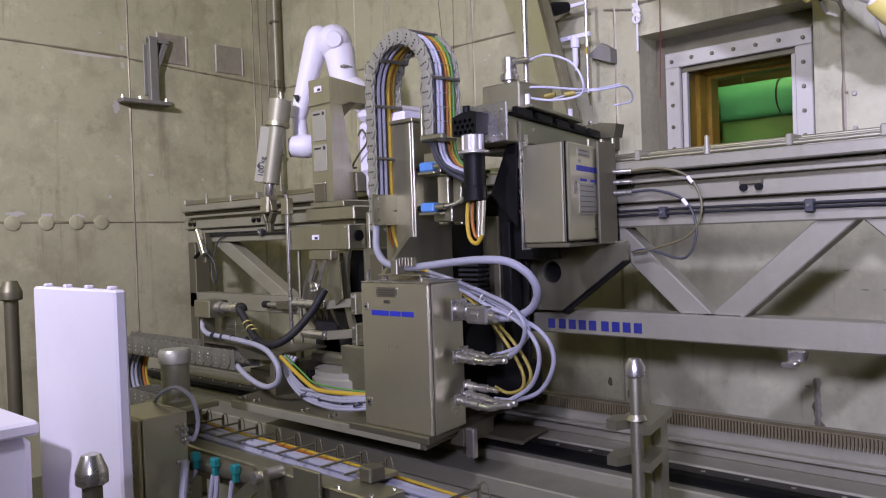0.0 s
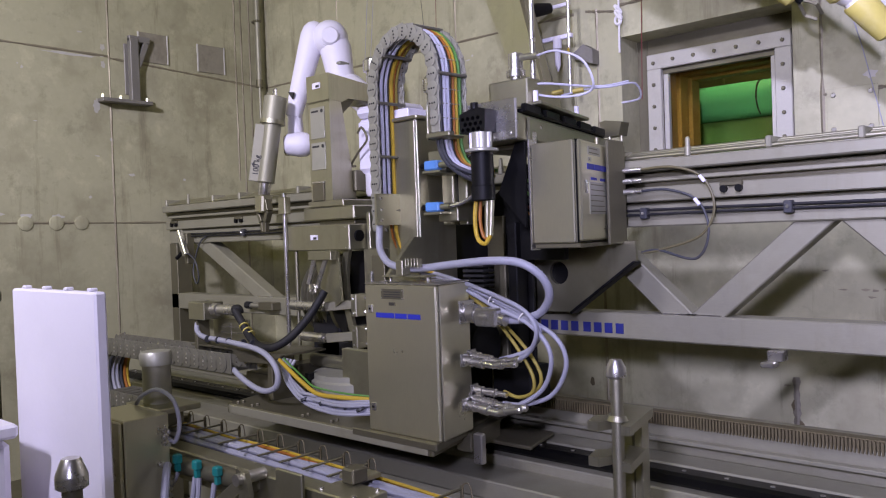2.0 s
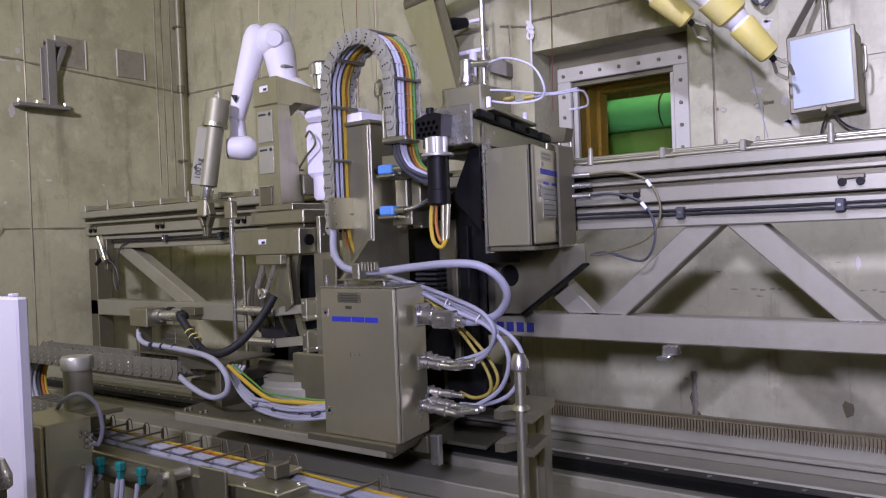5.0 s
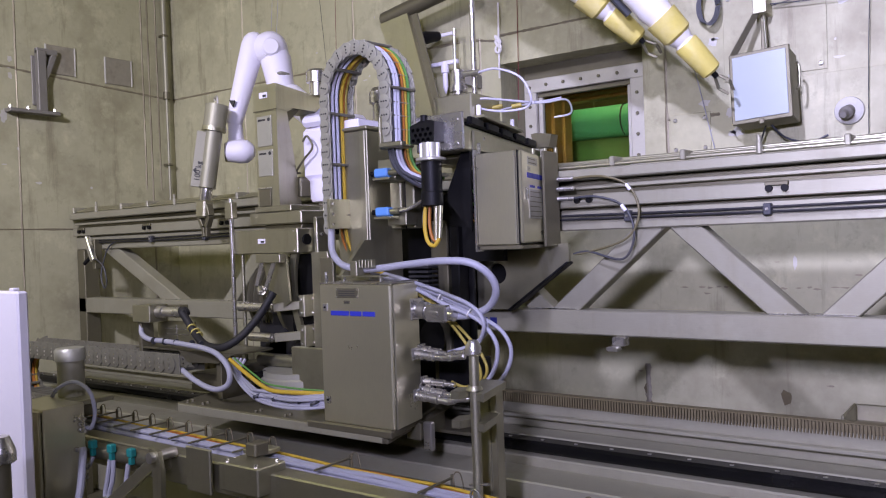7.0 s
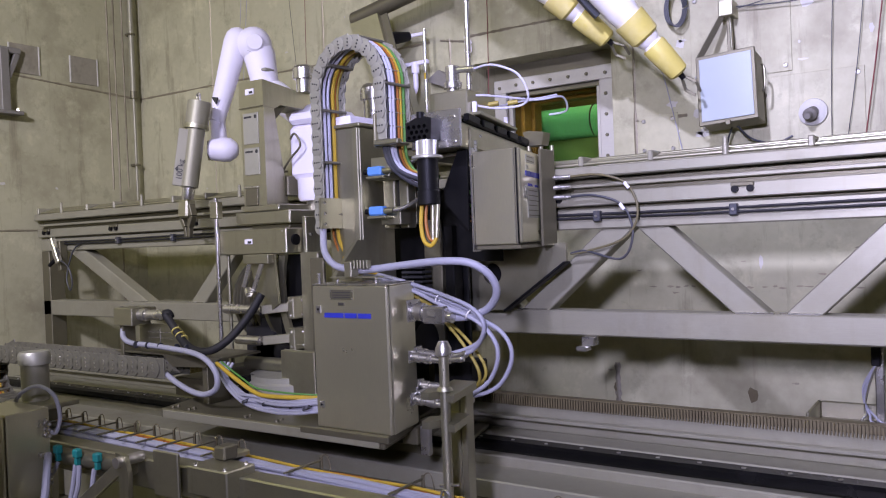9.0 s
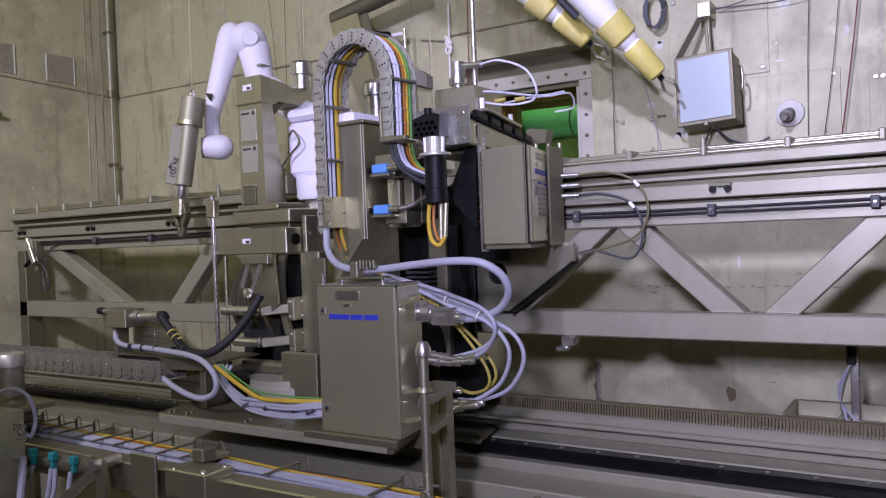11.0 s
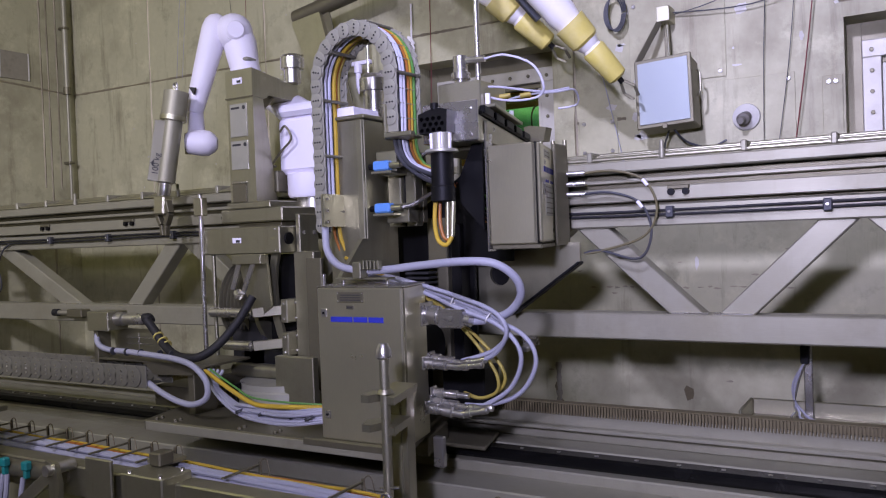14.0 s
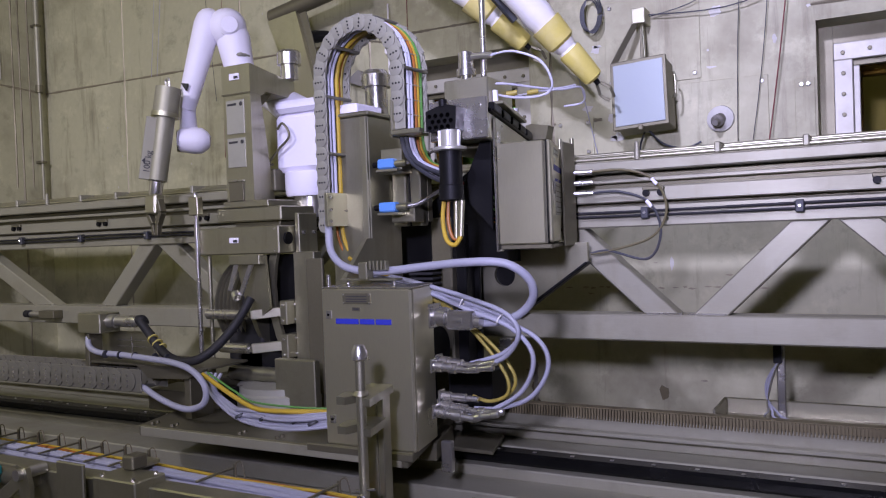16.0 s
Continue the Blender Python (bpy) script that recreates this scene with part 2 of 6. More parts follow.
def plate(bm, outline, axis, a, b, holes=()):
    """A flat plate: outline in the two other axes, thick from a to b along axis; holes: (u, v, radius)."""
    t = bmesh.new()
    loops = [outline] + [[(u + r * math.cos(k * math.pi / 12), v + r * math.sin(k * math.pi / 12)) for k in range(24)] for u, v, r in holes]
    put = {"x": lambda u, v, w: (w, u, v), "y": lambda u, v, w: (u, w, v), "z": lambda u, v, w: (u, v, w)}[axis]
    edges = []
    for lp in loops:
        vs = [t.verts.new(put(u, v, a)) for u, v in lp]
        edges += [t.edges.new((p, q)) for p, q in zip(vs, vs[1:] + vs[:1])]
    bmesh.ops.triangle_fill(t, use_beauty=True, use_dissolve=False, edges=edges)
    got = bmesh.ops.extrude_face_region(t, geom=t.faces[:])
    shift = Vector(put(0, 0, b)) - Vector(put(0, 0, a))
    for v in got["geom"]:
        if isinstance(v, bmesh.types.BMVert):
            v.co += shift
    bmesh.ops.recalc_face_normals(t, faces=t.faces[:])
    join(bm, t)
    return bm


BASE = {}


def thing(name, base, label, category, group=""):
    ob = new(name)
    ob.location = base
    ob.empty_display_size = 0.05
    BASE[ob.name] = Vector(base)
    return tagged(ob, label, category, group)


def mesh_of(name, bm, material, shift=Vector()):
    bmesh.ops.recalc_face_normals(bm, faces=bm.faces[:])
    if shift.length:
        bmesh.ops.translate(bm, verts=bm.verts[:], vec=-shift)
    me = bpy.data.meshes.new(name)
    bm.to_mesh(me)
    bm.free()
    me.materials.append(material)
    me.shade_smooth()
    me.set_sharp_from_angle(angle=radians(32))
    return me


def part(name, bm, material, parent, label=""):
    shift = BASE[parent.name]
    ob = new(name, mesh_of(name, bm, material, shift))
    ob.parent = parent
    BASE[ob.name] = shift
    return tagged(ob, label)


def setting(name, bm, material, label, category):
    ob = new(name, mesh_of(name, bm, material))
    BASE[ob.name] = Vector()
    return tagged(ob, label, category, kind="structure")


def B(*args, **kw):
    return box(bmesh.new(), *args, **kw)


def rake(bm, y0, k=-0.26):
    """Slants a part in plan: it runs back along y from y0 and drifts k per metre along x."""
    for v in bm.verts:
        v.co.x += k * (v.co.y - y0)
    return bm


def R(*args, **kw):
    return rod(bmesh.new(), *args, **kw)


def T(*args, **kw):
    return tube(bmesh.new(), *args, **kw)


def bolts(parent, spots, way, r=0.008, h=0.006, material=None, name="bolt"):
    """Hexagon heads at the spots, standing out along way."""
    way = Vector(way)
    me = None
    for s in spots:
        if me is None:
            bm = bmesh.new()
            lathe(bm, (0, 0, 0), way * h, [(0, r), (0.8, r), (1, r * 0.8)], 6)
            me = mesh_of(name, bm, material or STEEL_BRIGHT)
        ob = new(name, me)
        ob.parent = parent
        ob.location = Vector(s) - BASE[parent.name]


def words(text, size, m, material, parent, name="lettering"):
    d = bpy.data.curves.new(name, "FONT")
    d.body, d.size, d.extrude = text, size, 0.0006
    tmp = bpy.data.objects.new(name, d)
    scene.collection.objects.link(tmp)
    bpy.context.view_layer.update()
    me = bpy.data.meshes.new_from_object(tmp.evaluated_get(bpy.context.evaluated_depsgraph_get()))
    bpy.data.objects.remove(tmp)
    me.materials.clear()
    me.materials.append(material)
    ob = new(name, me)
    ob.parent = parent
    ob.matrix_basis = Matrix.Translation(-BASE[parent.name]) @ m
    return ob


MOVING = []


def carried(name, base, label, category, group=""):
    ob = thing(name, base, label, category, group)
    MOVING.append(ob)
    return ob


# ---- the room ----
XL, XR, YB, YF, H = -5.64, 3.4, 4.05, -2.4, 4.7
floor = setting("floor", B(XL - 0.3, XR + 0.3, YF - 0.3, YB + 1.9, -0.2, 0.0, bevel=0), STEEL_DULL, "dull steel plate floor of the cell", "floor")
ceiling = setting("ceiling", B(XL - 0.3, XR + 0.3, YF - 0.3, YB + 1.9, H, H + 0.2, bevel=0), WALL, "steel-lined ceiling of the cell", "ceiling")
OPEN = [(-2.30, -1.37, 1.72, 2.57), (0.12, 1.05, 1.72, 2.47)]
bm = bmesh.new()
xs = [XL - 0.3, OPEN[0][0], OPEN[0][1], OPEN[1][0], OPEN[1][1], XR + 0.3]
for i in range(5):
    if i in (1, 3):
        o = OPEN[i // 2]
        box(bm, xs[i], xs[i + 1], YB, YB + 0.42, 0, o[2], 0)
        box(bm, xs[i], xs[i + 1], YB, YB + 0.42, o[3], H, 0)
    else:
        box(bm, xs[i], xs[i + 1], YB, YB + 0.42, 0, H, 0)
wall_north = setting("wall_north", bm, WALL, "stained stainless liner wall with two shielding windows", "wall")
wall_west = setting("wall_west", B(XL - 0.3, XL, YF, YB, 0, H, bevel=0), WALL, "stained stainless liner wall with weld seams", "wall")
wall_east = setting("wall_east", B(XR, XR + 0.3, YF, YB, 0, H, bevel=0), WALL, "plain stainless liner wall", "wall")
wall_south = setting("wall_south", B(XL - 0.3, XR + 0.3, YF - 0.3, YF, 0, H, bevel=0), WALL, "plain stainless liner wall", "wall")
wall_corridor = setting("wall_corridor", B(XL, XR, YB + 1.6, YB + 1.8, 0, H, bevel=0), STEEL_DULL, "plain wall of the corridor behind the windows", "wall")


def seam(wall, a, b, w=0.015):
    a, b = Vector(a), Vector(b)
    n = 14
    bm = bmesh.new()
    rnd = random.Random(round(a.x * 31 + a.y * 17 + a.z * 7 + b.z))
    side = Vector((0, 0, 1)) if abs((b - a).z) < 0.5 else (Vector((1, 0, 0)) if wall is wall_north else Vector((0, 1, 0)))
    out = Vector((0, -1, 0)) if wall is wall_north else Vector((1, 0, 0))
    rows = []
    for i in range(n * 3 + 1):
        p = a.lerp(b, i / (n * 3))
        h = w * rnd.uniform(0.3, 0.75)
        rows.append([bm.verts.new(p + side * h), bm.verts.new(p + out * rnd.uniform(0.003, 0.006)), bm.verts.new(p - side * h)])
    for p, q in zip(rows, rows[1:]):
        for k in (0, 1):
            bm.faces.new((p[k], q[k], q[k + 1], p[k + 1]))
    part("weld_seam", bm, SEAM, wall)


X, Y = XL, YB
for a, b in [((X, -2.4, 2.90), (X, 2.7, 2.86)), ((X, 2.7, 2.85), (X, 4.0, 2.78)), ((X, -2.4, 1.72), (X, 4.0, 1.66)), ((X, 2.70, 0), (X, 2.71, H)), ((X, 3.82, 0), (X, 3.82, H)), ((X, 1.0, 0), (X, 1.0, H))]:
    seam(wall_west, a, b)
for a, b in [((X, Y, 2.78), (-2.6, Y, 2.76)), ((-4.72, Y, 0), (-4.70, Y, H)), ((-3.52, Y, 0), (-3.52, Y, H)), ((-2.52, Y, 2.76), (-2.32, Y, 2.72)), ((-2.45, Y, 0), (-2.45, Y, 2.76)),
             ((-1.24, Y, 1.5), (-1.24, Y, H)), ((-2.3, Y, 2.75), (-1.24, Y, 2.75)), ((-1.24, Y, 2.1), (-0.95, Y, 2.1)), ((0.1, Y, 2.55), (3.4, Y, 2.55))]:
    seam(wall_north, a, b)
# window reveal trims, wall patch plates, scuffs
for x0, x1, z0, z1 in [(-1.22, -1.0, 1.9, 2.12), (-0.62, -0.1, 1.75, 2.24), (-0.92, -0.42, 2.26, 2.72), (-3.06, -2.6, 2.1, 2.66), (0.02, 0.11, 1.8, 2.2)]:
    bm = B(x0, x1, Y - 0.006, Y + 0.004, z0, z1, bevel=0.002)
    pl = part("patch_plate", bm, WALL, wall_north)
    bolts(pl, [(x, Y - 0.006, z) for x in (x0 + 0.03, x1 - 0.03) for z in (z0 + 0.03, z1 - 0.03)], (0, -1, 0), 0.012, 0.008)


def scuff(wall, c, w, h, seed):
    rnd = random.Random(seed)
    bm = bmesh.new()
    vs = []
    for k in range(14):
        a = k * math.pi / 7
        r = rnd.uniform(0.55, 1.0)
        u, v = math.cos(a) * w * r, math.sin(a) * h * r
        vs.append(bm.verts.new((c[0] + u, c[1] - 0.002, c[2] + v) if wall is wall_north else (c[0] + 0.002, c[1] + u, c[2] + v)))
    bm.faces.new(vs)
    part("scuff_mark", bm, SCUFF, wall)


for i, (c, w, h) in enumerate([((-0.60, Y, 1.31), 0.012, 0.045), ((-1.05, Y, 2.0), 0.07, 0.05), ((-0.33, Y, 2.05), 0.15, 0.13), ((-0.86, Y, 2.0), 0.05, 0.03)]):
    scuff(wall_north, c, w, h, i)
for i, (y, z, w, h) in enumerate([(1.90, 1.735, 0.07, 0.02), (2.10, 1.725, 0.05, 0.02), (2.30, 1.72, 0.05, 0.02), (2.47, 1.68, 0.04, 0.02), (2.60, 2.50, 0.03, 0.06), (2.42, 2.84, 0.22, 0.012), (2.66, 2.80, 0.02, 0.03), (2.66, 2.92, 0.02, 0.03)]):
    scuff(wall_west, (X, y, z), w, h, 20 + i)
rs = random.Random(31)
for i in range(26):
    scuff(wall_north, (rs.uniform(-1.15, 0.1), Y, rs.uniform(1.78, 2.75)), rs.uniform(0.006, 0.04), rs.uniform(0.005, 0.035), 60 + i)
for i in range(14):
    scuff(wall_north, (rs.uniform(-5.3, -2.6), Y, rs.uniform(1.9, 3.3)), rs.uniform(0.004, 0.03), rs.uniform(0.003, 0.012), 90 + i)
for i in range(16):
    scuff(wall_west, (X, rs.uniform(1.2, 3.6), rs.uniform(1.5, 3.1)), rs.uniform(0.004, 0.03), rs.uniform(0.003, 0.015), 120 + i)
for y in (1.88, 2.09, 2.29, 2.46):
    bm = bmesh.new()
    lathe(bm, (X, y, 1.675), (X + 0.012, y, 1.675), [(0, 0.05), (0.6, 0.048), (1, 0.03)], 16)
    part("wall_plug", bm, WALL, wall_west)
rnd = random.Random(9)
for i in range(54):
    x, z = (rnd.uniform(-1.5, 1.0), rnd.uniform(0.62, 1.45)) if i < 38 else (-1.15 + 0.055 * (i - 38) + rnd.uniform(-0.02, 0.02), 1.18 + rnd.uniform(-0.006, 0.006))
    bm = bmesh.new()
    vs = [bm.verts.new((x + math.cos(k) * rnd.uniform(0.006, 0.03), Y - 0.002, z + math.sin(k) * rnd.uniform(0.002, 0.008))) for k in range(6)]
    bm.faces.new(vs)
    part("scratch", bm, SEAM, wall_north)
scar = bmesh.new()
rows = []
for i in range(16):
    q = rnd.uniform(0.012, 0.022)
    rows.append([scar.verts.new((-1.395 - q, Y - 0.001, 0.42 + 0.022 * i)), scar.verts.new((-1.395 + rnd.uniform(-0.004, 0.004), Y - 0.007, 0.42 + 0.022 * i)), scar.verts.new((-1.395 + q, Y - 0.001, 0.42 + 0.022 * i))])
for p, q in zip(rows, rows[1:]):
    for k in (0, 1):
        scar.faces.new((p[k], q[k], q[k + 1], p[k + 1]))
part("weld_scar", scar, PATCH, wall_north)
for x, z, r in [(-2.55, 0.62, 0.02), (-2.42, 0.56, 0.022), (-1.38, 0.50, 0.03), (-1.40, 0.60, 0.025), (-0.66, 0.62, 0.03)]:
    bm = bmesh.new()
    vs = [bm.verts.new((x + math.cos(k * 0.7) * r * rnd.uniform(0.6, 1), Y - 0.003, z + math.sin(k * 0.7) * r * 1.7 * rnd.uniform(0.6, 1))) for k in range(9)]
    bm.faces.new(vs)
    part("drip_stain", bm, RACK, wall_north)

# left wall plates, pipe in the corner
for y0, y1, z0, z1 in [(2.93, 3.16, 2.855, 3.075), (3.415, 3.65, 2.84, 3.055)]:
    fr = part("cover_plate", B(X, X + 0.008, y0, y1, z0, z1, bevel=0.003), PATCH, wall_west)
    part("plate_edge", B(X, X + 0.012, y0 - 0.006, y0 + 0.006, z0, z1, bevel=0.002), SCUFF, fr)
    part("plate_edge", B(X, X + 0.012, y1 - 0.006, y1 + 0.006, z0, z1, bevel=0.002), SCUFF, fr)
pipe = thing("wall_pipe", (X + 0.05, 3.95, 2.0), "thin steel pipe running up the wall corner", "pipe")
part("tube", R((X + 0.05, 3.95, 2.80), (X + 0.05, 3.95, H), 0.023), LEDGE, pipe)
part("lower_tube", R((X + 0.05, 3.95, 1.9), (X + 0.05, 3.95, 2.78), 0.012), LEDGE, pipe)
part("socket", R((X + 0.05, 3.95, 2.77), (X + 0.05, 3.95, 2.83), 0.030), STEEL_DULL, pipe)
for z in (2.2, 3.3):
    part("pipe_clip", B(X, X + 0.075, 3.925, 3.975, z, z + 0.02, bevel=0.003), STEEL_DULL, pipe)
for y in (3.44, 3.58):
    seam(wall_west, (X, y + 0.32, 2.0), (X, y + 0.32, H), 0.014)
br = thing("wall_bracket", (X, 2.8, 2.5), "dark steel bracket welded to the liner wall", "bracket")
part("upright", B(X + 0.01, X + 0.06, 2.84, 2.905, 2.555, 3.01), RUST, br)
part("foot", B(X + 0.002, X + 0.09, 2.61, 2.985, 2.525, 2.553), RUST, br)
part("brace", beam(bmesh.new(), (X + 0.035, 2.975, 2.985), (X + 0.035, 2.90, 2.80), 0.03, 0.04), RUST, br)
part("top_bar", B(X + 0.01, X + 0.05, 2.84, 3.0, 2.985, 3.028), RUST, br)
part("weld_plate", B(X, X + 0.012, 2.815, 2.93, 2.60, 2.97), RUST, br)
bolts(br, [(X + 0.05, 2.63, 2.553), (X + 0.05, 2.96, 2.553), (X + 0.05, 2.76, 2.553)], (0, 0, 1), 0.014, 0.03)


def shield_window(name, o, label):
    x0, x1, z0, z1 = o
    w = thing(name, ((x0 + x1) / 2, YB + 0.17, z0), label, "window")
    w["kind"] = "structure"
    y = YB + 0.17
    e, d = 0.065, 0.085
    fo = (x0 + e, x1 - e, z0 + 0.05, z1 - 0.09)
    for a in ((x0 - 0.002, x1 + 0.002, fo[3] - d, fo[3] + 0.0), (x0 - 0.002, x1 + 0.002, fo[2], fo[2] + d)):
        part("window_frame", B(fo[0], fo[1], y, y + 0.03, a[2], a[3], bevel=0.004), FRAME, w)
    for a, b in ((fo[0], fo[0] + d), (fo[1] - d, fo[1])):
        part("window_frame", B(a, b, y, y + 0.03, fo[2] + d, fo[3] - d, bevel=0.004), FRAME, w)
    # steel lining between opening and frame
    for a in ((x0, fo[0] - 0.002, z0, z1), (fo[1] + 0.002, x1, z0, z1), (fo[0], fo[1], fo[3] + 0.002, z1), (fo[0], fo[1], z0, fo[2] - 0.002)):
        part("reveal", B(a[0], a[1], y + 0.02, y + 0.05, a[2], a[3], bevel=0), STEEL_DULL, w)
    step = d - 0.025
    for a in ((fo[0] + step, fo[1] - step, fo[3] - d - 0.03, fo[3] - d), ):
        part("inner_frame", B(a[0], a[1], y + 0.03, y + 0.06, a[2], a[3], bevel=0.003), STEEL_DULL, w)
    for a in (fo[0] + d, fo[1] - d - 0.03):
        part("inner_frame", B(a, a + 0.03, y + 0.03, y + 0.06, fo[2] + d, fo[3] - d - 0.03, bevel=0.003), FRAME, w)
    for k in range(3):
        q = 0.018 * k
        for a, b in ((x0, fo[0] + d + q), (fo[1] - d - q, x1)):
            part("inner_jamb", B(a, b, y + 0.10 + 0.11 * k, y + 0.20 + 0.11 * k, z0, z1 - 0.005, bevel=0.004), JAMB, w, "brown inner jamb")
        part("inner_head", B(fo[0] + d + q, fo[1] - d - q, y + 0.10 + 0.11 * k, y + 0.20 + 0.11 * k, fo[3] - d - q, z1 - 0.005, bevel=0.004), JAMB, w)
    pane = part("pane", B(fo[0] + d - 0.01, fo[1] - d + 0.01, y + 0.07, y + 0.09, fo[2] + d, fo[3] - d, bevel=0), AMBER, w, "amber lead glass")
    pane.visible_shadow = False
    n = 6
    sp = [(fo[0] + d / 2, y, fo[2] + 0.05 + (fo[3] - fo[2] - 0.1) * k / 5) for k in range(6)] + [(fo[1] - d / 2, y, fo[2] + 0.05 + (fo[3] - fo[2] - 0.1) * k / 5) for k in range(6)]
    sp += [(fo[0] + d / 2 + (fo[1] - fo[0] - d) * k / n, y, fo[3] - d / 2) for k in range(1, n)]
    bolts(w, sp, (0, -1, 0), 0.011, 0.01, STEEL_DULL)


shield_window("window_1", OPEN[0], "bolted shielding window with amber glass")
shield_window("window_2", OPEN[1], "bolted shielding window with dark amber glass")
# stands in for a bright green-lit shape behind the glass; green by colour
duct = thing("air_duct", (-1.7, 4.95, 2.2), "green-lit round duct in the corridor behind the glass", "duct")
part("shell", R((-2.32, 4.95, 2.265), (-0.9, 4.95, 2.255), 0.11, 28), DUCT, duct)
part("lower_casing", B(-2.32, -0.9, 4.98, 5.06, 1.9, 2.17), DUCT_DARK, duct)
part("hanger", R((-2.1, 4.95, 2.37), (-2.1, 4.95, H), 0.01), STEEL_DULL, duct)
part("hanger", R((-1.1, 4.95, 2.36), (-1.1, 4.95, H), 0.01), STEEL_DULL, duct)
part("strap", R((-1.86, 4.95, 2.265), (-1.85, 4.95, 2.265), 0.113, 28), RUBBER, duct)

# ---- long rail girder behind the carriage ----
gird = thing("rail_girder", (-1.0, 3.16, 1.02), "long stainless lattice girder with cable rails", "girder")
GX0, GX1 = -5.61, 3.38
part("lower_chord", B(GX0, GX1, 3.10, 3.22, 1.025, 1.138, bevel=0.006), LEDGE, gird)
part("upper_chord", B(GX0, GX1, 3.10, 3.24, 1.507, 1.60, bevel=0.006), LEDGE, gird)
part("web", B(GX0, GX1, 3.13, 3.20, 1.60, 1.735, bevel=0.002), STEEL_DULL, gird)
part("flange", B(GX0, GX1, 3.075, 3.26, 1.612, 1.672, bevel=0.004), LEDGE, gird)
part("lip", B(GX0, GX1, 3.09, 3.24, 1.695, 1.712, bevel=0.003), LEDGE, gird)
part("top_rail", B(GX0, GX1, 3.05, 3.25, 1.738, 1.786, bevel=0.006), LEDGE, gird)
part("end_post", B(GX0, GX0 + 0.1, 3.10, 3.22, 0.55, 1.507), STEEL_DULL, gird)
for tx, bx in [(-0.84, -0.42), (0.15, -0.25), (0.30, 0.71), (-0.985, -1.43), (-1.95, -1.53), (-2.14, -2.58), (-3.32, -2.80), (-3.47, -3.86), (-5.2, -4.44), (1.26, 0.88), (1.42, 1.86)]:
    lean = (tx - bx) / 0.39
    part("diagonal", beam(bmesh.new(), (tx + lean * 0.045, 3.165, 1.56), (bx - lean * 0.05, 3.165, 1.075), 0.092, 0.098, 0.005, (0, 0, 1)), LEDGE, gird)
    part("weld_plate", B(bx - 0.075, bx + 0.075, 3.105, 3.13, 1.138, 1.144, bevel=0.002), STEEL_BRIGHT, gird)
for dz in (1.556, 1.574):
    part("signal_cable", T([(x, 3.082 + 0.004 * math.sin(x * 5), dz + 0.003 * math.sin(x * 3 + dz * 40)) for x in np.linspace(GX0 + 0.3, GX1, 40)], 0.0058, 8, 2), RUBBER, gird)
me = None
for k in range(-7, 7):
    x = -0.48 - 0.59 * -k
    if GX0 + 0.3 < x < GX1:
        part("cable_clip", B(x - 0.016, x + 0.016, 3.066, 3.10, 1.540, 1.588, bevel=0.004), CABLE_DARK, gird)
        bolts(gird, [(x, 3.066, 1.565)], (0, -1, 0), 0.007, 0.006)
for k in range(-6, 5):
    x = -0.44 + 0.84 * k
    cl = part("roller_clamp", B(x - 0.045, x + 0.045, 3.06, 3.09, 1.655, 1.672, bevel=0.003), STEEL_DULL, gird)
    for dx in (-0.03, 0.03):
        part("roller", R((x + dx, 3.058, 1.645), (x + dx, 3.075, 1.645), 0.014), BLACK, cl)
part("chord_bracket", B(-1.16, -1.10, 3.06, 3.12, 0.985, 1.024), STEEL_BRIGHT, gird)
part("chord_bracket", B(-1.17, -1.12, 3.02, 3.08, 0.965, 0.985), STEEL_BRIGHT, gird)
for i, x in enumerate([-2.28, -2.22, -2.165, -2.11, -2.055, -1.99, -1.935, -1.88, -1.825]):
    part("print_bar", B(x, x + 0.038, 3.097, 3.1005, 1.048, 1.092, bevel=0), PRINT_BLUE, gird)
for k, (y, z, r) in enumerate([(3.07, 1.797, 0.008), (3.10, 1.803, 0.009), (3.13, 1.812, 0.009), (3.16, 1.822, 0.010)]):
    c = thing("conduit", (0, y, z - r), "thin steel conduit along the girder top", "conduit", "conduits on the girder")
    part("tube", R((GX0 + 0.08, y, z), (GX1, y, z), r, 10), STEEL, c)
for k in range(-6, 5):
    x = -0.5 + 0.95 * k
    part("rail_pin", lathe(bmesh.new(), (x, 3.06, 1.786), (x, 3.06, 1.862), [(0, 0.013), (0.5, 0.013), (0.52, 0.010), (0.9, 0.010), (1, 0.004)], 12), LEDGE, gird)
    for dx in (0.32, 0.64):
        part("conduit_clip", B(x + dx - 0.012, x + dx + 0.012, 3.052, 3.178, 1.786, 1.832, bevel=0.005), LEDGE, gird)

# ---- rail bed ----
bed = thing("rail_bed", (-1.0, 2.8, 0.0), "stepped steel bed with a black guide rail", "rail bed")
part("plinth", B(GX0, GX1, 2.48, 3.6, 0.0, 0.44, bevel=0.006), LEDGE, bed)
part("front_ledge", B(GX0, GX1, 2.46, 2.69, 0.445, 0.52, bevel=0.006), LEDGE, bed)
part("rail_seat", B(GX0, GX1, 2.66, 2.86, 0.445, 0.56, bevel=0.006), LEDGE, bed)
part("guide_rail", B(GX0, GX1, 2.70, 2.79, 0.562, 0.612, bevel=0.012), RAIL_BLACK, bed)
part("middle_ledge", B(GX0, GX1, 2.84, 3.0, 0.565, 0.60, bevel=0.006), LEDGE, bed)
part("rack_beam", B(GX0, GX1, 2.97, 3.12, 0.60, 0.722, bevel=0.006), LEDGE, bed)
part("back_ledge", B(GX0, GX1, 3.12, 3.55, 0.60, 0.64, bevel=0.006), LEDGE, bed)
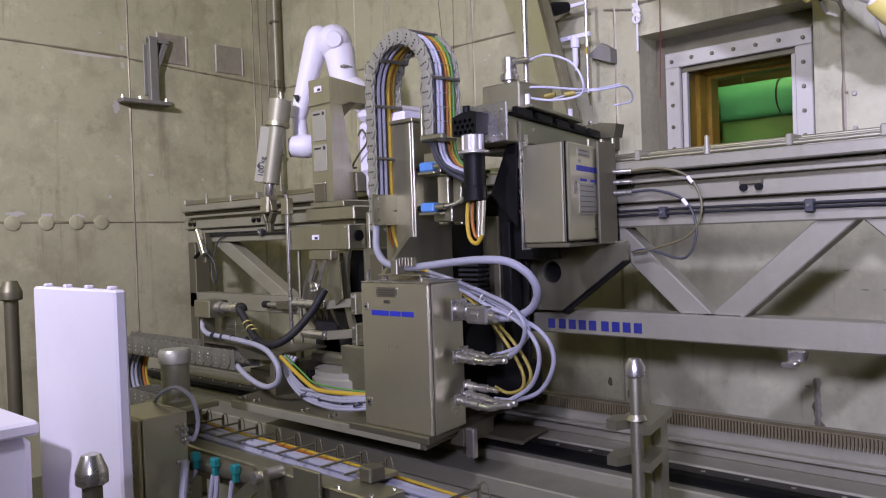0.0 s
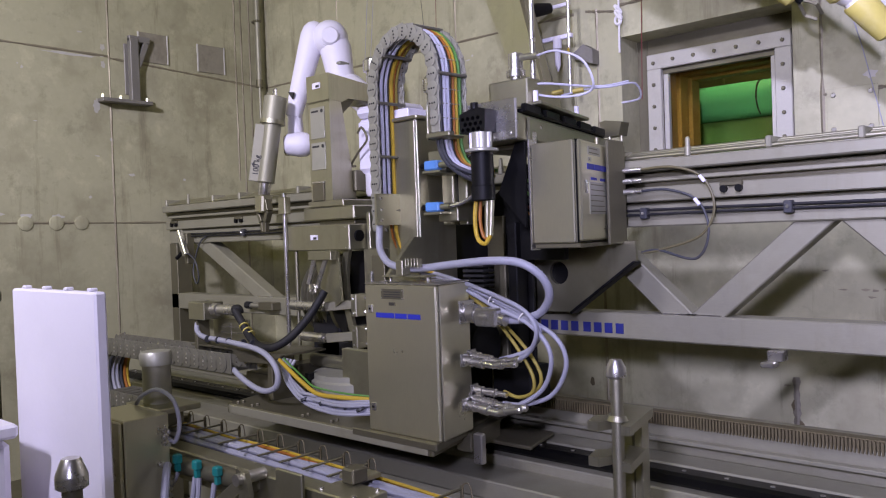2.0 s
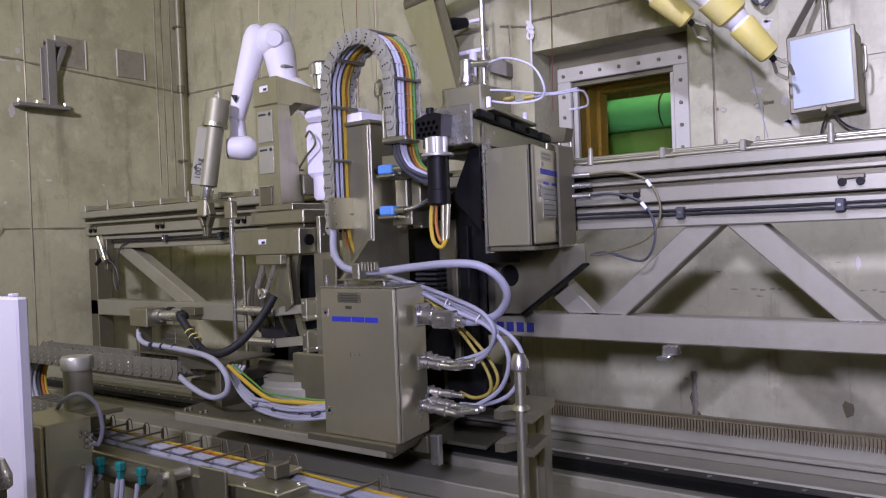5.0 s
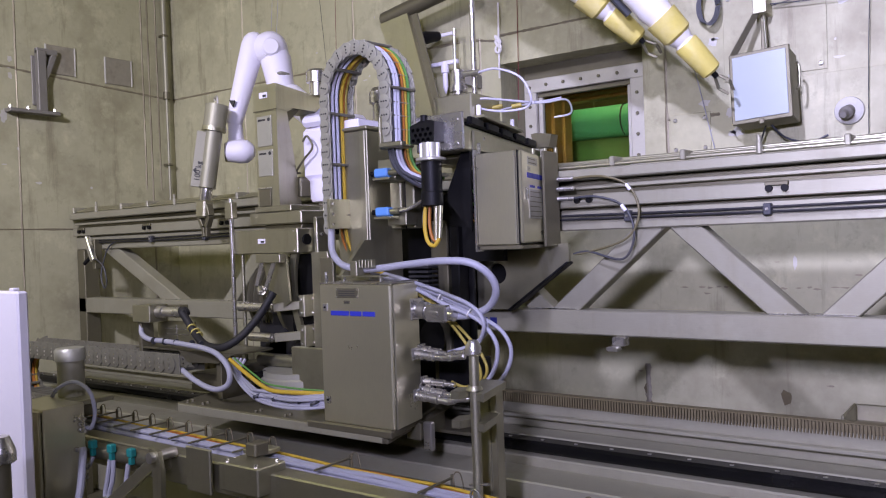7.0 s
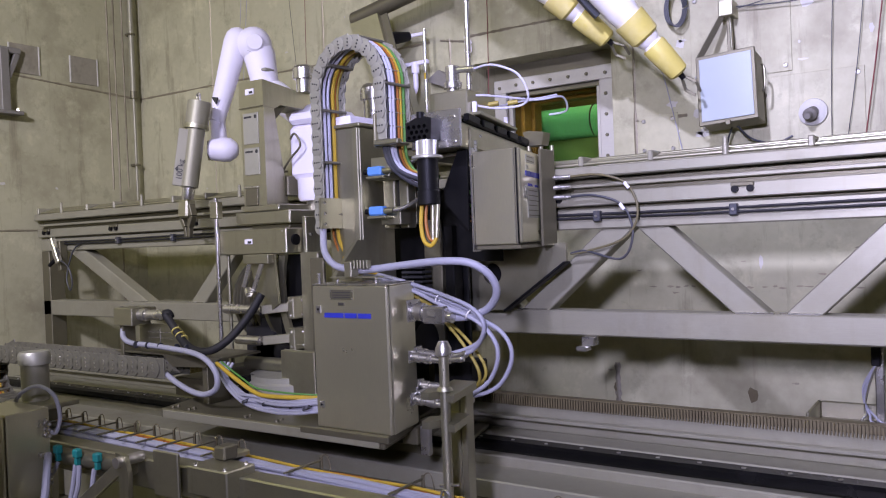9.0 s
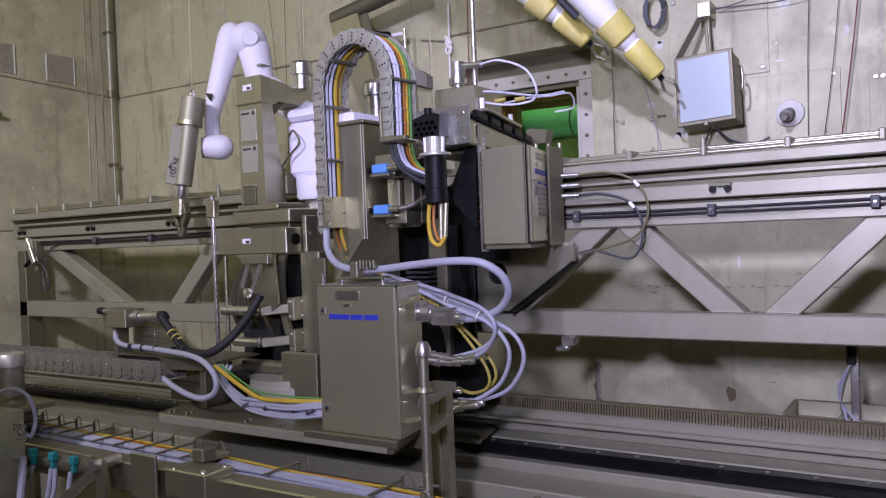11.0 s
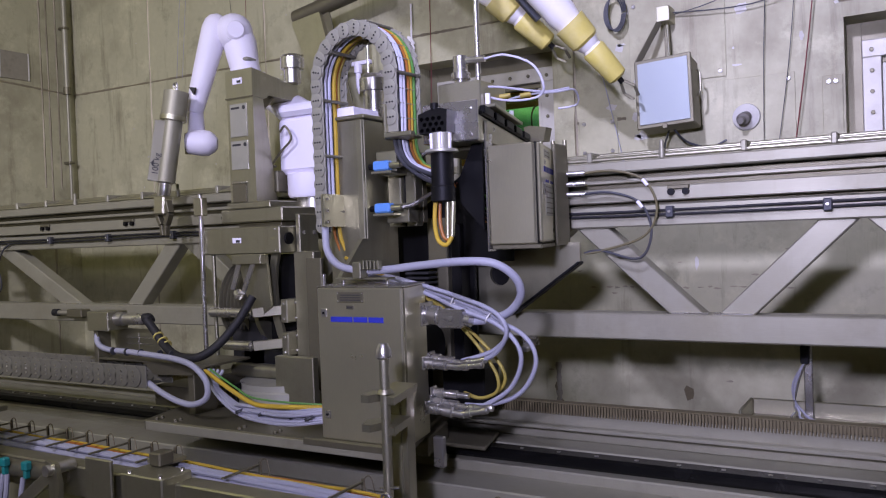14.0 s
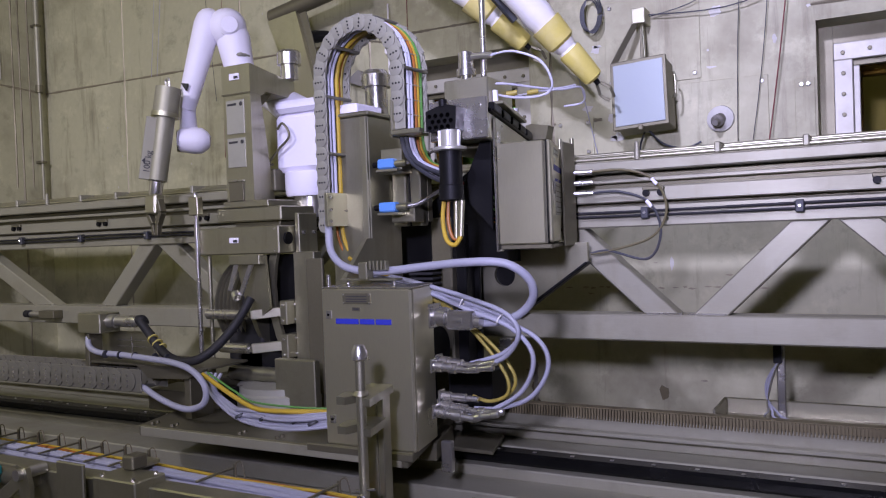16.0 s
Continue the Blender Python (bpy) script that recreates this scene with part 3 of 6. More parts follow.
part("ledge_lip", B(GX0, GX1, 2.925, 2.968, 0.652, 0.668, bevel=0.003), LEDGE, bed)
part("rack", B(GX0, GX1, 2.972, 3.02, 0.724, 0.760, bevel=0.002), RACK, bed)
bm = bmesh.new()
x = GX0
while x < GX1:
    rawbox(bm, x, x + 0.0065, 2.958, 2.972, 0.712, 0.757)
    x += 0.0125
teeth = part("rack_teeth", bm, RACK, bed, "oily brown rack teeth")
teeth["kind"] = "stuff"
bolts(bed, [(GX0 + 0.1 + 0.16 * k, 2.745, 0.612) for k in range(54)], (0, 0, 1), 0.010, 0.003, STEEL_BRIGHT, "rail_screw")

tray = thing("drip_tray", (0.1, 3.5, 0.64), "shallow steel tray with a cable post", "tray")
part("back_rim", B(-0.26, 0.9, 3.56, 3.575, 0.64, 0.715), STEEL, tray)
part("front_rim", B(-0.26, 0.9, 3.30, 3.315, 0.64, 0.68), STEEL, tray)
part("bottom", B(-0.26, 0.9, 3.30, 3.575, 0.641, 0.647, bevel=0), STEEL_DULL, tray)
part("end_rim", B(-0.275, -0.26, 3.30, 3.575, 0.64, 0.715), STEEL, tray)
part("post", B(-0.04, -0.005, 3.52, 3.55, 0.647, 0.985), STEEL_BRIGHT, tray)
part("sensor_head", B(-0.05, -0.015, 3.49, 3.52, 0.89, 0.97), BLACK, tray)
for k in range(3):
    part("lead", T([(-0.03, 3.5, 0.9), (-0.06 - 0.01 * k, 3.47, 0.8), (-0.07 + 0.012 * k, 3.45, 0.7), (0.0 + 0.05 * k, 3.42, 0.655), (0.8, 3.40 + 0.03 * k, 0.655)], 0.005, 6, 6), CABLE if k else STEEL_BRIGHT, tray)

# ---- locating post in front of the rails ----
st = thing("locating_post", (-1.12, 2.0, 0.0), "steel locating pin held in a forked stand", "stand")
PX, PY = -1.12, 1.90
part("pin", R((PX, PY, 0.42), (PX, PY, 1.115), 0.0165, 18), STEEL, st)
part("pin_head", lathe(bmesh.new(), (PX, PY, 1.105), (PX, PY, 1.155), [(0, 0.020), (0.12, 0.027), (0.55, 0.027), (1, 0.016)], 16), STEEL_BRIGHT, st)
part("collar", lathe(bmesh.new(), (PX, PY, 0.992), (PX, PY, 1.006), [(0, 0.029), (1, 0.022)], 18), STEEL, st)
for z, back in ((0.964, 2.10), (0.868, 2.02)):
    part("fork", rake(plate(bmesh.new(), [(-1.20, 1.86), (-1.168, 1.86), (-1.142, 1.90), (-1.135, 1.92), (-1.105, 1.92), (-1.098, 1.90), (-1.098, 1.86), (-1.070, 1.86), (-1.070, back), (-1.165, back), (-1.17, 1.95), (-1.20, 1.93)], "z", z, z + 0.025), PY), STEEL, st)
part("upright", rake(B(-1.165, -1.112, 2.02, 2.035, 0.0, 0.963), PY), STEEL, st)
part("upright_flange", rake(B(-1.110, -1.085, 2.02, 2.10, 0.0, 0.963), PY), STEEL, st)
part("upright_gusset", rake(B(-1.163, -1.153, 2.037, 2.09, 0.0, 0.963, bevel=0.002), PY), STEEL_DULL, st)
part("pin_ring", T([(PX + 0.018 * math.cos(q), PY - 0.02, 0.645 + 0.022 * math.sin(q)) for q in np.linspace(0, 6.1, 12)], 0.004, 6, 3), STEEL_BRIGHT, st)
part("pin_chain", T([(PX, PY - 0.02, 0.622), (PX + 0.012, PY - 0.025, 0.58), (PX - 0.008, PY - 0.022, 0.52), (PX + 0.006, PY - 0.02, 0.44)], 0.006, 6, 5), STEEL_BRIGHT, st)
part("cross_pin", R((PX - 0.03, PY - 0.004, 0.675), (PX + 0.045, PY - 0.004, 0.688), 0.005, 8), STEEL_BRIGHT, st)
part("foot_plate", B(-1.25, -1.0, 1.86, 2.17, 0.0, 0.012), STEEL_DULL, st)

# ---- cable beam, valves and boxes before the rails ----
cb = thing("cable_beam", (-2.2, 1.78, 0.0), "steel beam carrying tied grey and orange cables", "beam")
part("beam", B(-3.75, 0.6, 1.70, 1.79, 0.535, 0.655, bevel=0.006), STEEL, cb)


def sink(x):
    """Height of the cable bundle on its shelf, which falls gently along x."""
    return 0.648 - 0.016 * (x + 3.4)


part("cable_shelf", beam(bmesh.new(), (-3.6, 1.905, sink(-3.6) - 0.022), (0.6, 1.905, sink(0.6) - 0.022), 0.23, 0.014, 0.003), STEEL_DULL, cb)
for x in (-3.5, -2.1, -0.7, 0.5):
    part("leg", B(x, x + 0.08, 1.70, 1.78, 0.0, 0.535), STEEL_DULL, cb)
for k, (y, dz, r, m) in enumerate([(1.845, 0.0, 0.013, CABLE), (1.872, 0.0, 0.013, CABLE), (1.90, 0.002, 0.012, CABLE), (1.952, 0.010, 0.007, ORANGE), (1.945, 0.0, 0.012, CABLE), (1.968, 0, 0.010, CABLE), (1.858, 0.022, 0.011, CABLE), (1.89, 0.022, 0.011, CABLE), (1.945, 0.018, 0.006, YELLOW)]):
    rr = random.Random(k)
    pts = [(x, y + 0.008 * rr.uniform(-1, 1), sink(x) + dz + 0.004 * rr.uniform(-1, 1)) for x in np.arange(-3.55, 0.7, 0.25)]
    part("cable", T(pts, r, 8, 4), m, cb)
for x in (-3.5, -3.36, -3.22, -3.08, -2.94, -2.80, -2.66, -2.52, -2.38, -2.24, -1.78, -1.3, -0.8, -0.3):
    part("cable_tie", B(x, x + 0.012, 1.80, 1.99, sink(x) + 0.034, sink(x) + 0.041, bevel=0.002), STEEL_DULL, cb)
    part("tie_post", B(x, x + 0.012, 1.99, 2.0, sink(x) - 0.015, sink(x) + 0.05, bevel=0.002), STEEL_DULL, cb)
    part("tie_loop", T([(x + 0.03, 1.98, sink(x) - 0.014), (x + 0.02, 1.985, sink(x) + 0.05), (x + 0.045, 1.99, sink(x) + 0.06), (x + 0.065, 1.985, sink(x) + 0.0)], 0.0024, 5, 4), RACK, cb)
part("clamp_block", B(-2.12, -1.90, 1.64, 1.78, 0.58, 0.685, bevel=0.005), STEEL, cb)
part("clamp_cap", B(-2.17, -2.06, 1.80, 1.90, 0.672, 0.690, bevel=0.003), STEEL, cb)
part("clamp_stud", B(-2.085, -2.025, 1.74, 1.81, 0.686, 0.738, bevel=0.006), STEEL_DULL, cb)
part("shield_plate", B(-2.34, -2.19, 1.655, 1.67, 0.54, 0.715, bevel=0.004), STEEL, cb)
bolts(cb, [(-2.09, 1.66, 0.685), (-1.93, 1.66, 0.685), (-2.09, 1.76, 0.685), (-1.93, 1.76, 0.685)], (0, 0, 1), 0.008, 0.008)
vr = thing("valve_rack", (-2.8, 1.62, 0.0), "steel bar with three teal valves and hoses", "valve rack")
part("bar", R((-3.15, 1.68, 0.60), (-2.5, 1.68, 0.625), 0.036, 18), STEEL_DULL, vr)
for x in (-2.965, -2.82, -2.675):
    v = part("valve", B(x - 0.017, x + 0.017, 1.62, 1.65, 0.631, 0.668, bevel=0.005), TEAL, vr, "teal plastic valve")
    part("stem", B(x - 0.010, x + 0.010, 1.625, 1.645, 0.600, 0.630, bevel=0.002), TEAL, v)
for x, q in ((-2.835, 0.0), (-2.808, 0.01), (-2.70, 0.0)):
    part("hose", T([(x, 1.635, 0.60), (x + q, 1.62, 0.52), (x - 0.005, 1.61, 0.44), (x + 0.03, 1.63, 0.38)], 0.010, 8, 6), CABLE, vr)
part("hose", T([(-2.965, 1.635, 0.595), (-2.98, 1.60, 0.54), (-3.06, 1.55, 0.52), (-3.1, 1.50, 0.56)], 0.009, 8, 6), CABLE, vr)
part("lever", plate(bmesh.new(), [(-2.50, 0.70), (-2.44, 0.69), (-2.42, 0.62), (-2.43, 0.46), (-2.48, 0.46), (-2.48, 0.60)], "y", 1.60, 1.62), STEEL, vr)
part("lever_arm", beam(bmesh.new(), (-2.50, 1.62, 0.635), (-2.80, 1.60, 0.42), 0.02, 0.05), STEEL, vr)
part("lever_foot", B(-2.85, -2.43, 1.56, 1.68, 0.40, 0.45), STEEL, vr)
part("pivot", R((-2.47, 1.58, 0.665), (-2.47, 1.70, 0.665), 0.022), STEEL_BRIGHT, vr)
part("support", B(-2.7, -2.6, 1.60, 1.70, 0.0, 0.40), STEEL_DULL, vr)

lc = thing("wall_box", (-3.1, 1.53, 0.0), "brushed steel terminal cabinet with cable glands", "cabinet")
part("body", B(-3.30, -2.985, 1.43, 1.615, 0.38, 0.835, bevel=0.004), STEEL_BOX, lc)
part("door", B(-3.30, -2.99, 1.412, 1.428, 0.385, 0.83, bevel=0.005), STEEL_BOX, lc)
part("pedestal", B(-3.27, -3.02, 1.46, 1.60, 0.0, 0.38), STEEL_DULL, lc)
part("lock", B(-3.05, -3.03, 1.406, 1.413, 0.60, 0.63, bevel=0.002), STEEL_BRIGHT, lc)
for y, z in ((1.59, 0.77), (1.59, 0.745), (1.59, 0.72), (1.57, 0.64), (1.59, 0.57), (1.59, 0.545), (1.59, 0.52)):
    part("gland", lathe(bmesh.new(), (-2.985, y, z), (-2.94, y, z), [(0, 0.012), (0.4, 0.012), (0.45, 0.008), (1, 0.008)], 10), STEEL_BRIGHT, lc)
part("lead", T([(-2.945, 1.58, 0.64), (-2.90, 1.55, 0.62), (-2.87, 1.52, 0.52), (-2.86, 1.50, 0.40), (-2.86, 1.52, 0.05)], 0.016, 10, 8), CABLE, lc)
part("lead", T([(-2.945, 1.60, 0.735), (-2.918, 1.605, 0.735), (-2.92, 1.625, 0.80), (-2.97, 1.63, 0.885), (-3.09, 1.628, 0.915), (-3.22, 1.625, 0.875), (-3.27, 1.622, 0.83)], 0.0085, 10, 8), CABLE, lc)

cy = thing("guide_cylinder", (-3.40, 1.79, 0.70), "short steel guide post with a collar", "guide post")
part("foot_plate", B(-3.52, -3.22, 1.70, 1.90, 0.775, 0.80), STEEL, cy)
part("stand", B(-3.48, -3.30, 1.73, 1.86, 0.705, 0.775), STEEL_DULL, cy)
part("barrel", R((-3.40, 1.79, 0.80), (-3.40, 1.79, 0.985), 0.062, 28), LEDGE, cy)
part("cap", lathe(bmesh.new(), (-3.40, 1.79, 0.97), (-3.40, 1.79, 1.03), [(0, 0.070), (0.75, 0.072), (1, 0.064)], 28), LABEL, cy)

wb = thing("white_panel_box", (-3.25, 1.33, 0.0), "tall white enamelled box, brightly lit", "box")
part("body", B(-3.60, -2.83, 1.27, 1.315, 0.02, 1.345, bevel=0.008), WHITE, wb)
for x in (-3.5, -3.3, -3.1, -2.9):
    part("top_stud", B(x - 0.015, x + 0.015, 1.28, 1.31, 1.345, 1.358, bevel=0.004), WHITE, wb)
part("foot_rail", B(-3.58, -2.85, 1.20, 1.39, 0.0, 0.02), STEEL_DULL, wb)
bn = thing("white_bin", (-3.4, 1.0, 0.0), "white moulded bin with ribs", "bin")
part("shell", B(-3.82, -3.24, 0.94, 1.12, 0.02, 0.80, bevel=0.03), WHITE, bn)
part("rim", B(-3.84, -3.22, 0.92, 1.14, 0.80, 0.855, bevel=0.012), WHITE, bn)
for x in (-3.7, -3.52, -3.34):
    part("rib", B(x - 0.03, x + 0.03, 0.915, 0.945, 0.05, 0.78, bevel=0.012), WHITE, bn)
part("skid", B(-3.8, -3.26, 0.96, 1.1, 0.0, 0.02), STEEL_DULL, bn)


def bollard(x, y, z, r, material):
    b = thing("guide_pin", (x, y, 0.0), "steel guide pin with a chamfered head", "pin", "guide pins")
    part("shaft", R((x, y, 0.0), (x, y, z - 0.08), r * 0.62, 16), STEEL_DULL, b)
    part("head", lathe(bmesh.new(), (x, y, z - 0.09), (x, y, z), [(0, r * 0.86), (0.06, r), (0.42, r), (0.46, r * 0.98), (0.95, r * 0.62), (1, r * 0.55)], 24), material, b)


bollard(-2.43, 1.0, 0.885, 0.047, STEEL_BRIGHT)
bollard(-2.02, 1.2, 0.60, 0.05, WHITE)
bollard(-4.02, 1.32, 1.36, 0.05, STEEL_DULL)

# ---- floodlight, remote arms, wires on the far wall ----
fl = thing("floodlight", (-0.68, 4.0, 2.0), "boxy floodlight hung from a wall yoke, glass front", "lamp")
tilt = Matrix.Translation((-0.675, 3.86, 2.17)) @ Euler((radians(-6), radians(-3), 0)).to_matrix().to_4x4()
part("housing", B(-0.135, 0.135, -0.06, 0.10, -0.17, 0.17, bevel=0.006, m=tilt), STEEL_DULL, fl)
part("bezel", B(-0.142, 0.142, -0.075, -0.06, -0.177, 0.177, bevel=0.004, m=tilt), STEEL_DULL, fl)
part("front_glass", B(-0.125, 0.125, -0.082, -0.075, -0.158, 0.158, bevel=0.002, m=tilt), LAMPGLASS, fl, "pale reflecting front glass")
part("latch", B(-0.012, 0.012, -0.085, -0.07, -0.19, -0.165, bevel=0.003, m=tilt), STEEL_DULL, fl)
part("handle", T([(-0.53, 3.88, 2.28), (-0.515, 3.87, 2.26), (-0.515, 3.87, 2.17), (-0.53, 3.88, 2.15)], 0.006, 8, 5), STEEL, fl)
part("yoke", B(-0.715, -0.695, 3.985, 4.05, 2.30, 2.62, bevel=0.004), STEEL_DULL, fl)
part("yoke_rod", R((-0.675, 3.93, 2.33), (-0.70, 3.985, 2.60), 0.008), STEEL, fl)
part("yoke_arm", beam(bmesh.new(), (-0.83, 3.86, 2.34), (-0.71, 3.96, 2.60), 0.012, 0.03), STEEL_DULL, fl)
part("hinge", B(-0.74, -0.67, 3.93, 4.05, 2.56, 2.64), STEEL, fl)
part("flex", T([(-0.66, 3.90, 2.0), (-0.6, 3.93, 1.93), (-0.5, 3.98, 1.9), (-0.42, 4.0, 1.93)], 0.006, 6, 6), CABLE_DARK, fl)
part("flex", T([(-0.68, 3.90, 2.0), (-0.72, 3.95, 1.9), (-0.66, 4.0, 1.80), (-0.5, 4.02, 1.72)], 0.005, 6, 6), CABLE_DARK, fl)


def remote_arm(tip, way, roll):
    tip, way = Vector(tip), Vector(way).normalized()
    a = thing("remote_arm", tip, "hanging remote manipulator arm in pale and yellow sleeves", "manipulator", "remote arms")
    p = lambda d: tip - way * d
    part("sleeve", lathe(bmesh.new(), p(0.485), p(2.5), [(0, 0.066), (0.03, 0.078), (0.06, 0.074), (0.12, 0.080), (0.2, 0.075), (0.3, 0.082), (0.4, 0.078), (1, 0.082)], 20), PALE, a, "pale protective sleeve")
    part("wrist_sleeve", lathe(bmesh.new(), p(0.13), p(0.32), [(0, 0.036), (0.06, 0.050), (0.5, 0.056), (0.95, 0.060), (1, 0.055)], 20), COVER, a, "yellow sleeve")
    part("strap", lathe(bmesh.new(), p(0.365), p(0.49), [(0, 0.060), (0.1, 0.074), (0.5, 0.078), (1, 0.082)], 20), COVER, a, "yellow band")
    part("clear_sleeve", lathe(bmesh.new(), p(0.315), p(0.37), [(0, 0.050), (0.3, 0.046), (0.6, 0.054), (1, 0.060)], 20), PALE, a)
    part("wrist", R(p(0.10), p(0.16), 0.014), BLACK, a)
    side = way.cross(Vector((0, 1, 0.3))).normalized()
    for s in (-1, 1):
        bm = bmesh.new()
        beam(bm, p(0.11) + side * 0.006 * s, p(0.05) + side * 0.032 * s, 0.014, 0.010, 0.002, (0, 1, 0))
        beam(bm, p(0.05) + side * 0.032 * s, p(0.0) + side * 0.014 * s, 0.014, 0.010, 0.002, (0, 1, 0))
        part("jaw", bm, STEEL_DULL, a)
    rail = way.cross(side)
    part("spine", beam(bmesh.new(), p(0.6) - side * 0.10, p(2.5) - side * 0.10, 0.03, 0.03), CABLE_DARK, a)


remote_arm((-1.115, 3.64, 2.37), (0.50, 0.42, -0.56), 0)
remote_arm((-0.77, 3.64, 2.14), (0.48, 0.40, -0.68), 0)

for k, (a, b, sag, r, m) in enumerate([((-0.75, 4.0, 2.62), (0.6, 4.0, 3.3), 0.22, 0.005, CABLE_DARK), ((-0.75, 4.02, 2.6), (0.1, 4.0, 3.2), 0.12, 0.004, CABLE_DARK), ((-0.85, 4.0, 2.9), (-0.4, 4.0, 3.3), 0.25, 0.005, CABLE_DARK),
                                       ((-0.25, 4.02, 1.75), (-0.12, 4.02, 4.0), -0.03, 0.003, CABLE_DARK), ((-0.2, 4.02, 1.75), (0.0, 4.02, 4.0), 0.04, 0.003, CABLE_DARK), ((-0.12, 4.0, 1.75), (0.14, 4.0, 4.0), 0.02, 0.005, RED),
                                       ((-1.15, 4.02, 2.62), (-0.95, 4.02, 1.8), 0.03, 0.004, CABLE), ((-3.66, 4.0, 2.1), (-3.62, 4.0, 4.2), 0.0, 0.003, RED), ((-3.72, 4.0, 2.5), (-3.9, 4.0, 4.4), 0.0, 0.0025, CABLE_DARK), ((-4.3, 4.0, 2.75), (-4.05, 3.95, 4.4), 0.0, 0.003, CABLE), ((-4.36, 4.0, 2.75), (-4.12, 3.95, 4.4), 0.0, 0.003, CABLE), ((-2.15, 4.0, 2.2), (-2.13, 4.0, 4.2), 0.01, 0.004, RED)]):
    a, b = Vector(a), Vector(b)
    w = thing("hanging_wire", a, "thin loose wire hanging before the liner wall", "wire", "hanging wires")
    part("strand", T([a, a.lerp(b, 0.3) + Vector((sag * 0.7, 0, -sag)), a.lerp(b, 0.65) + Vector((sag * 0.5, 0, -sag)), b], r * 0.65, 6, 6), m, w)
rp = thing("hanging_rope", (-2.29, 4.0, 2.5), "knotted pale rope hanging on the liner wall", "rope")
part("strand", T([(-2.29, 4.03, 2.95), (-2.288, 4.02, 2.70), (-2.29, 4.02, 2.48)], 0.006, 6, 6), PALE, rp)
for k in range(3):
    part("knot", T([(-2.29 + 0.02 * math.cos(q + k), 4.015, 2.66 + 0.03 * k + 0.024 * math.sin(q)) for q in np.linspace(0, 6.2, 10)], 0.007, 6, 3), PALE, rp)
coil = thing("cable_coil", (-0.95, 4.0, 2.6), "small coil of thin grey wire on the wall", "cable coil")
for k in range(4):
    c = Vector((-0.99 + 0.01 * k, 4.0 - 0.01 * k, 2.66))
    part("turn", T([c + Vector((math.cos(q) * 0.05, 0, math.sin(q) * (0.085 + 0.006 * k))) for q in np.linspace(0, 6.2, 14)], 0.004, 6, 3), CABLE_DARK, coil)
prt = thing("wall_port", (-0.33, 4.05, 2.04), "round steel wall port with a hanging plug", "port")
part("flange", lathe(bmesh.new(), (-0.33, 4.05, 2.04), (-0.33, 4.02, 2.04), [(0, 0.07), (0.7, 0.065), (1, 0.03)], 24), SCUFF, prt)
part("plug", lathe(bmesh.new(), (-0.33, 4.03, 2.04), (-0.34, 3.93, 2.01), [(0, 0.03), (0.6, 0.032), (0.7, 0.02), (1, 0.015)], 14), RUST, prt)

# swing crane arm and probe bracket before the far wall
cr = thing("jib_arm", (-2.75, 3.85, 2.2), "dull steel jib arm leaning before the wall", "jib")
part("strut", plate(bmesh.new(), [(-3.03, 2.90), (-2.80, 2.93), (-2.57, 2.06), (-2.69, 2.06)], "y", 3.76, 3.84), STEEL, cr)
part("strut_flange", beam(bmesh.new(), (-2.80, 3.80, 2.93), (-2.57, 3.80, 2.06), 0.10, 0.012, 0.003, (0, 1, 0)), STEEL_DULL, cr)
part("head", R((-3.03, 3.8, 2.93), (-2.40, 3.8, 3.04), 0.05, 24, 0.01), STEEL_DULL, cr)
part("wall_foot", B(-2.68, -2.44, 3.8, 4.05, 1.95, 2.08), STEEL_DULL, cr)
pb = thing("probe_bracket", (-2.4, 4.0, 2.3), "slim white probe on a wall bracket", "probe")
part("rail_tube", R((-2.42, 3.93, 2.28), (-2.42, 3.93, 2.82), 0.011), STEEL_BRIGHT, pb)
part("cross_bar", B(-2.68, -2.40, 3.92, 3.945, 2.60, 2.625, bevel=0.003), WHITE, pb)
part("probe", lathe(bmesh.new(), (-2.50, 3.93, 2.62), (-2.50, 3.93, 2.42), [(0, 0.026), (0.35, 0.026), (0.36, 0.017), (0.8, 0.017), (1, 0.004)], 14), WHITE, pb)
part("gusset", plate(bmesh.new(), [(-2.46, 2.50), (-2.30, 2.44), (-2.30, 2.52), (-2.36, 2.56)], "y", 3.98, 4.05), RUST, pb)
part("tag", B(-2.425, -2.412, 3.915, 3.92, 2.50, 2.54, bevel=0.001), YELLOW, pb)
part("lamp_head", lathe(bmesh.new(), (-2.56, 3.95, 2.80), (-2.60, 3.82, 2.77), [(0, 0.03), (0.7, 0.04), (1, 0.036)], 16), BLACK, pb)
part("lamp_arm", beam(bmesh.new(), (-2.56, 3.95, 2.80), (-2.42, 3.95, 2.80), 0.015, 0.02), WHITE, pb)
pb.location.x -= 0.14
ls = thing("limit_switch", (-5.25, 3.06, 1.3), "small steel limit switch with a looped lead", "switch")
part("bracket", B(-5.30, -5.26, 3.04, 3.10, 1.36, 1.58), STEEL_DULL, ls)
part("head", beam(bmesh.new(), (-5.33, 3.02, 1.60), (-5.24, 3.02, 1.42), 0.04, 0.045, 0.006), STEEL_BRIGHT, ls)
part("button", R((-5.30, 3.02, 1.44), (-5.34, 3.0, 1.40), 0.014), BLACK, ls)
part("lead", T([(-5.24, 3.03, 1.44), (-5.14, 3.03, 1.38), (-5.12, 3.04, 1.27), (-5.17, 3.05, 1.22), (-5.22, 3.06, 1.32), (-5.16, 3.08, 1.5), (-5.05, 3.085, 1.56)], 0.006, 6, 6), CABLE_DARK, ls)
stp = thing("end_stop", (-4.45, 3.08, 1.1), "rubber-tipped end stop on the girder", "end stop")
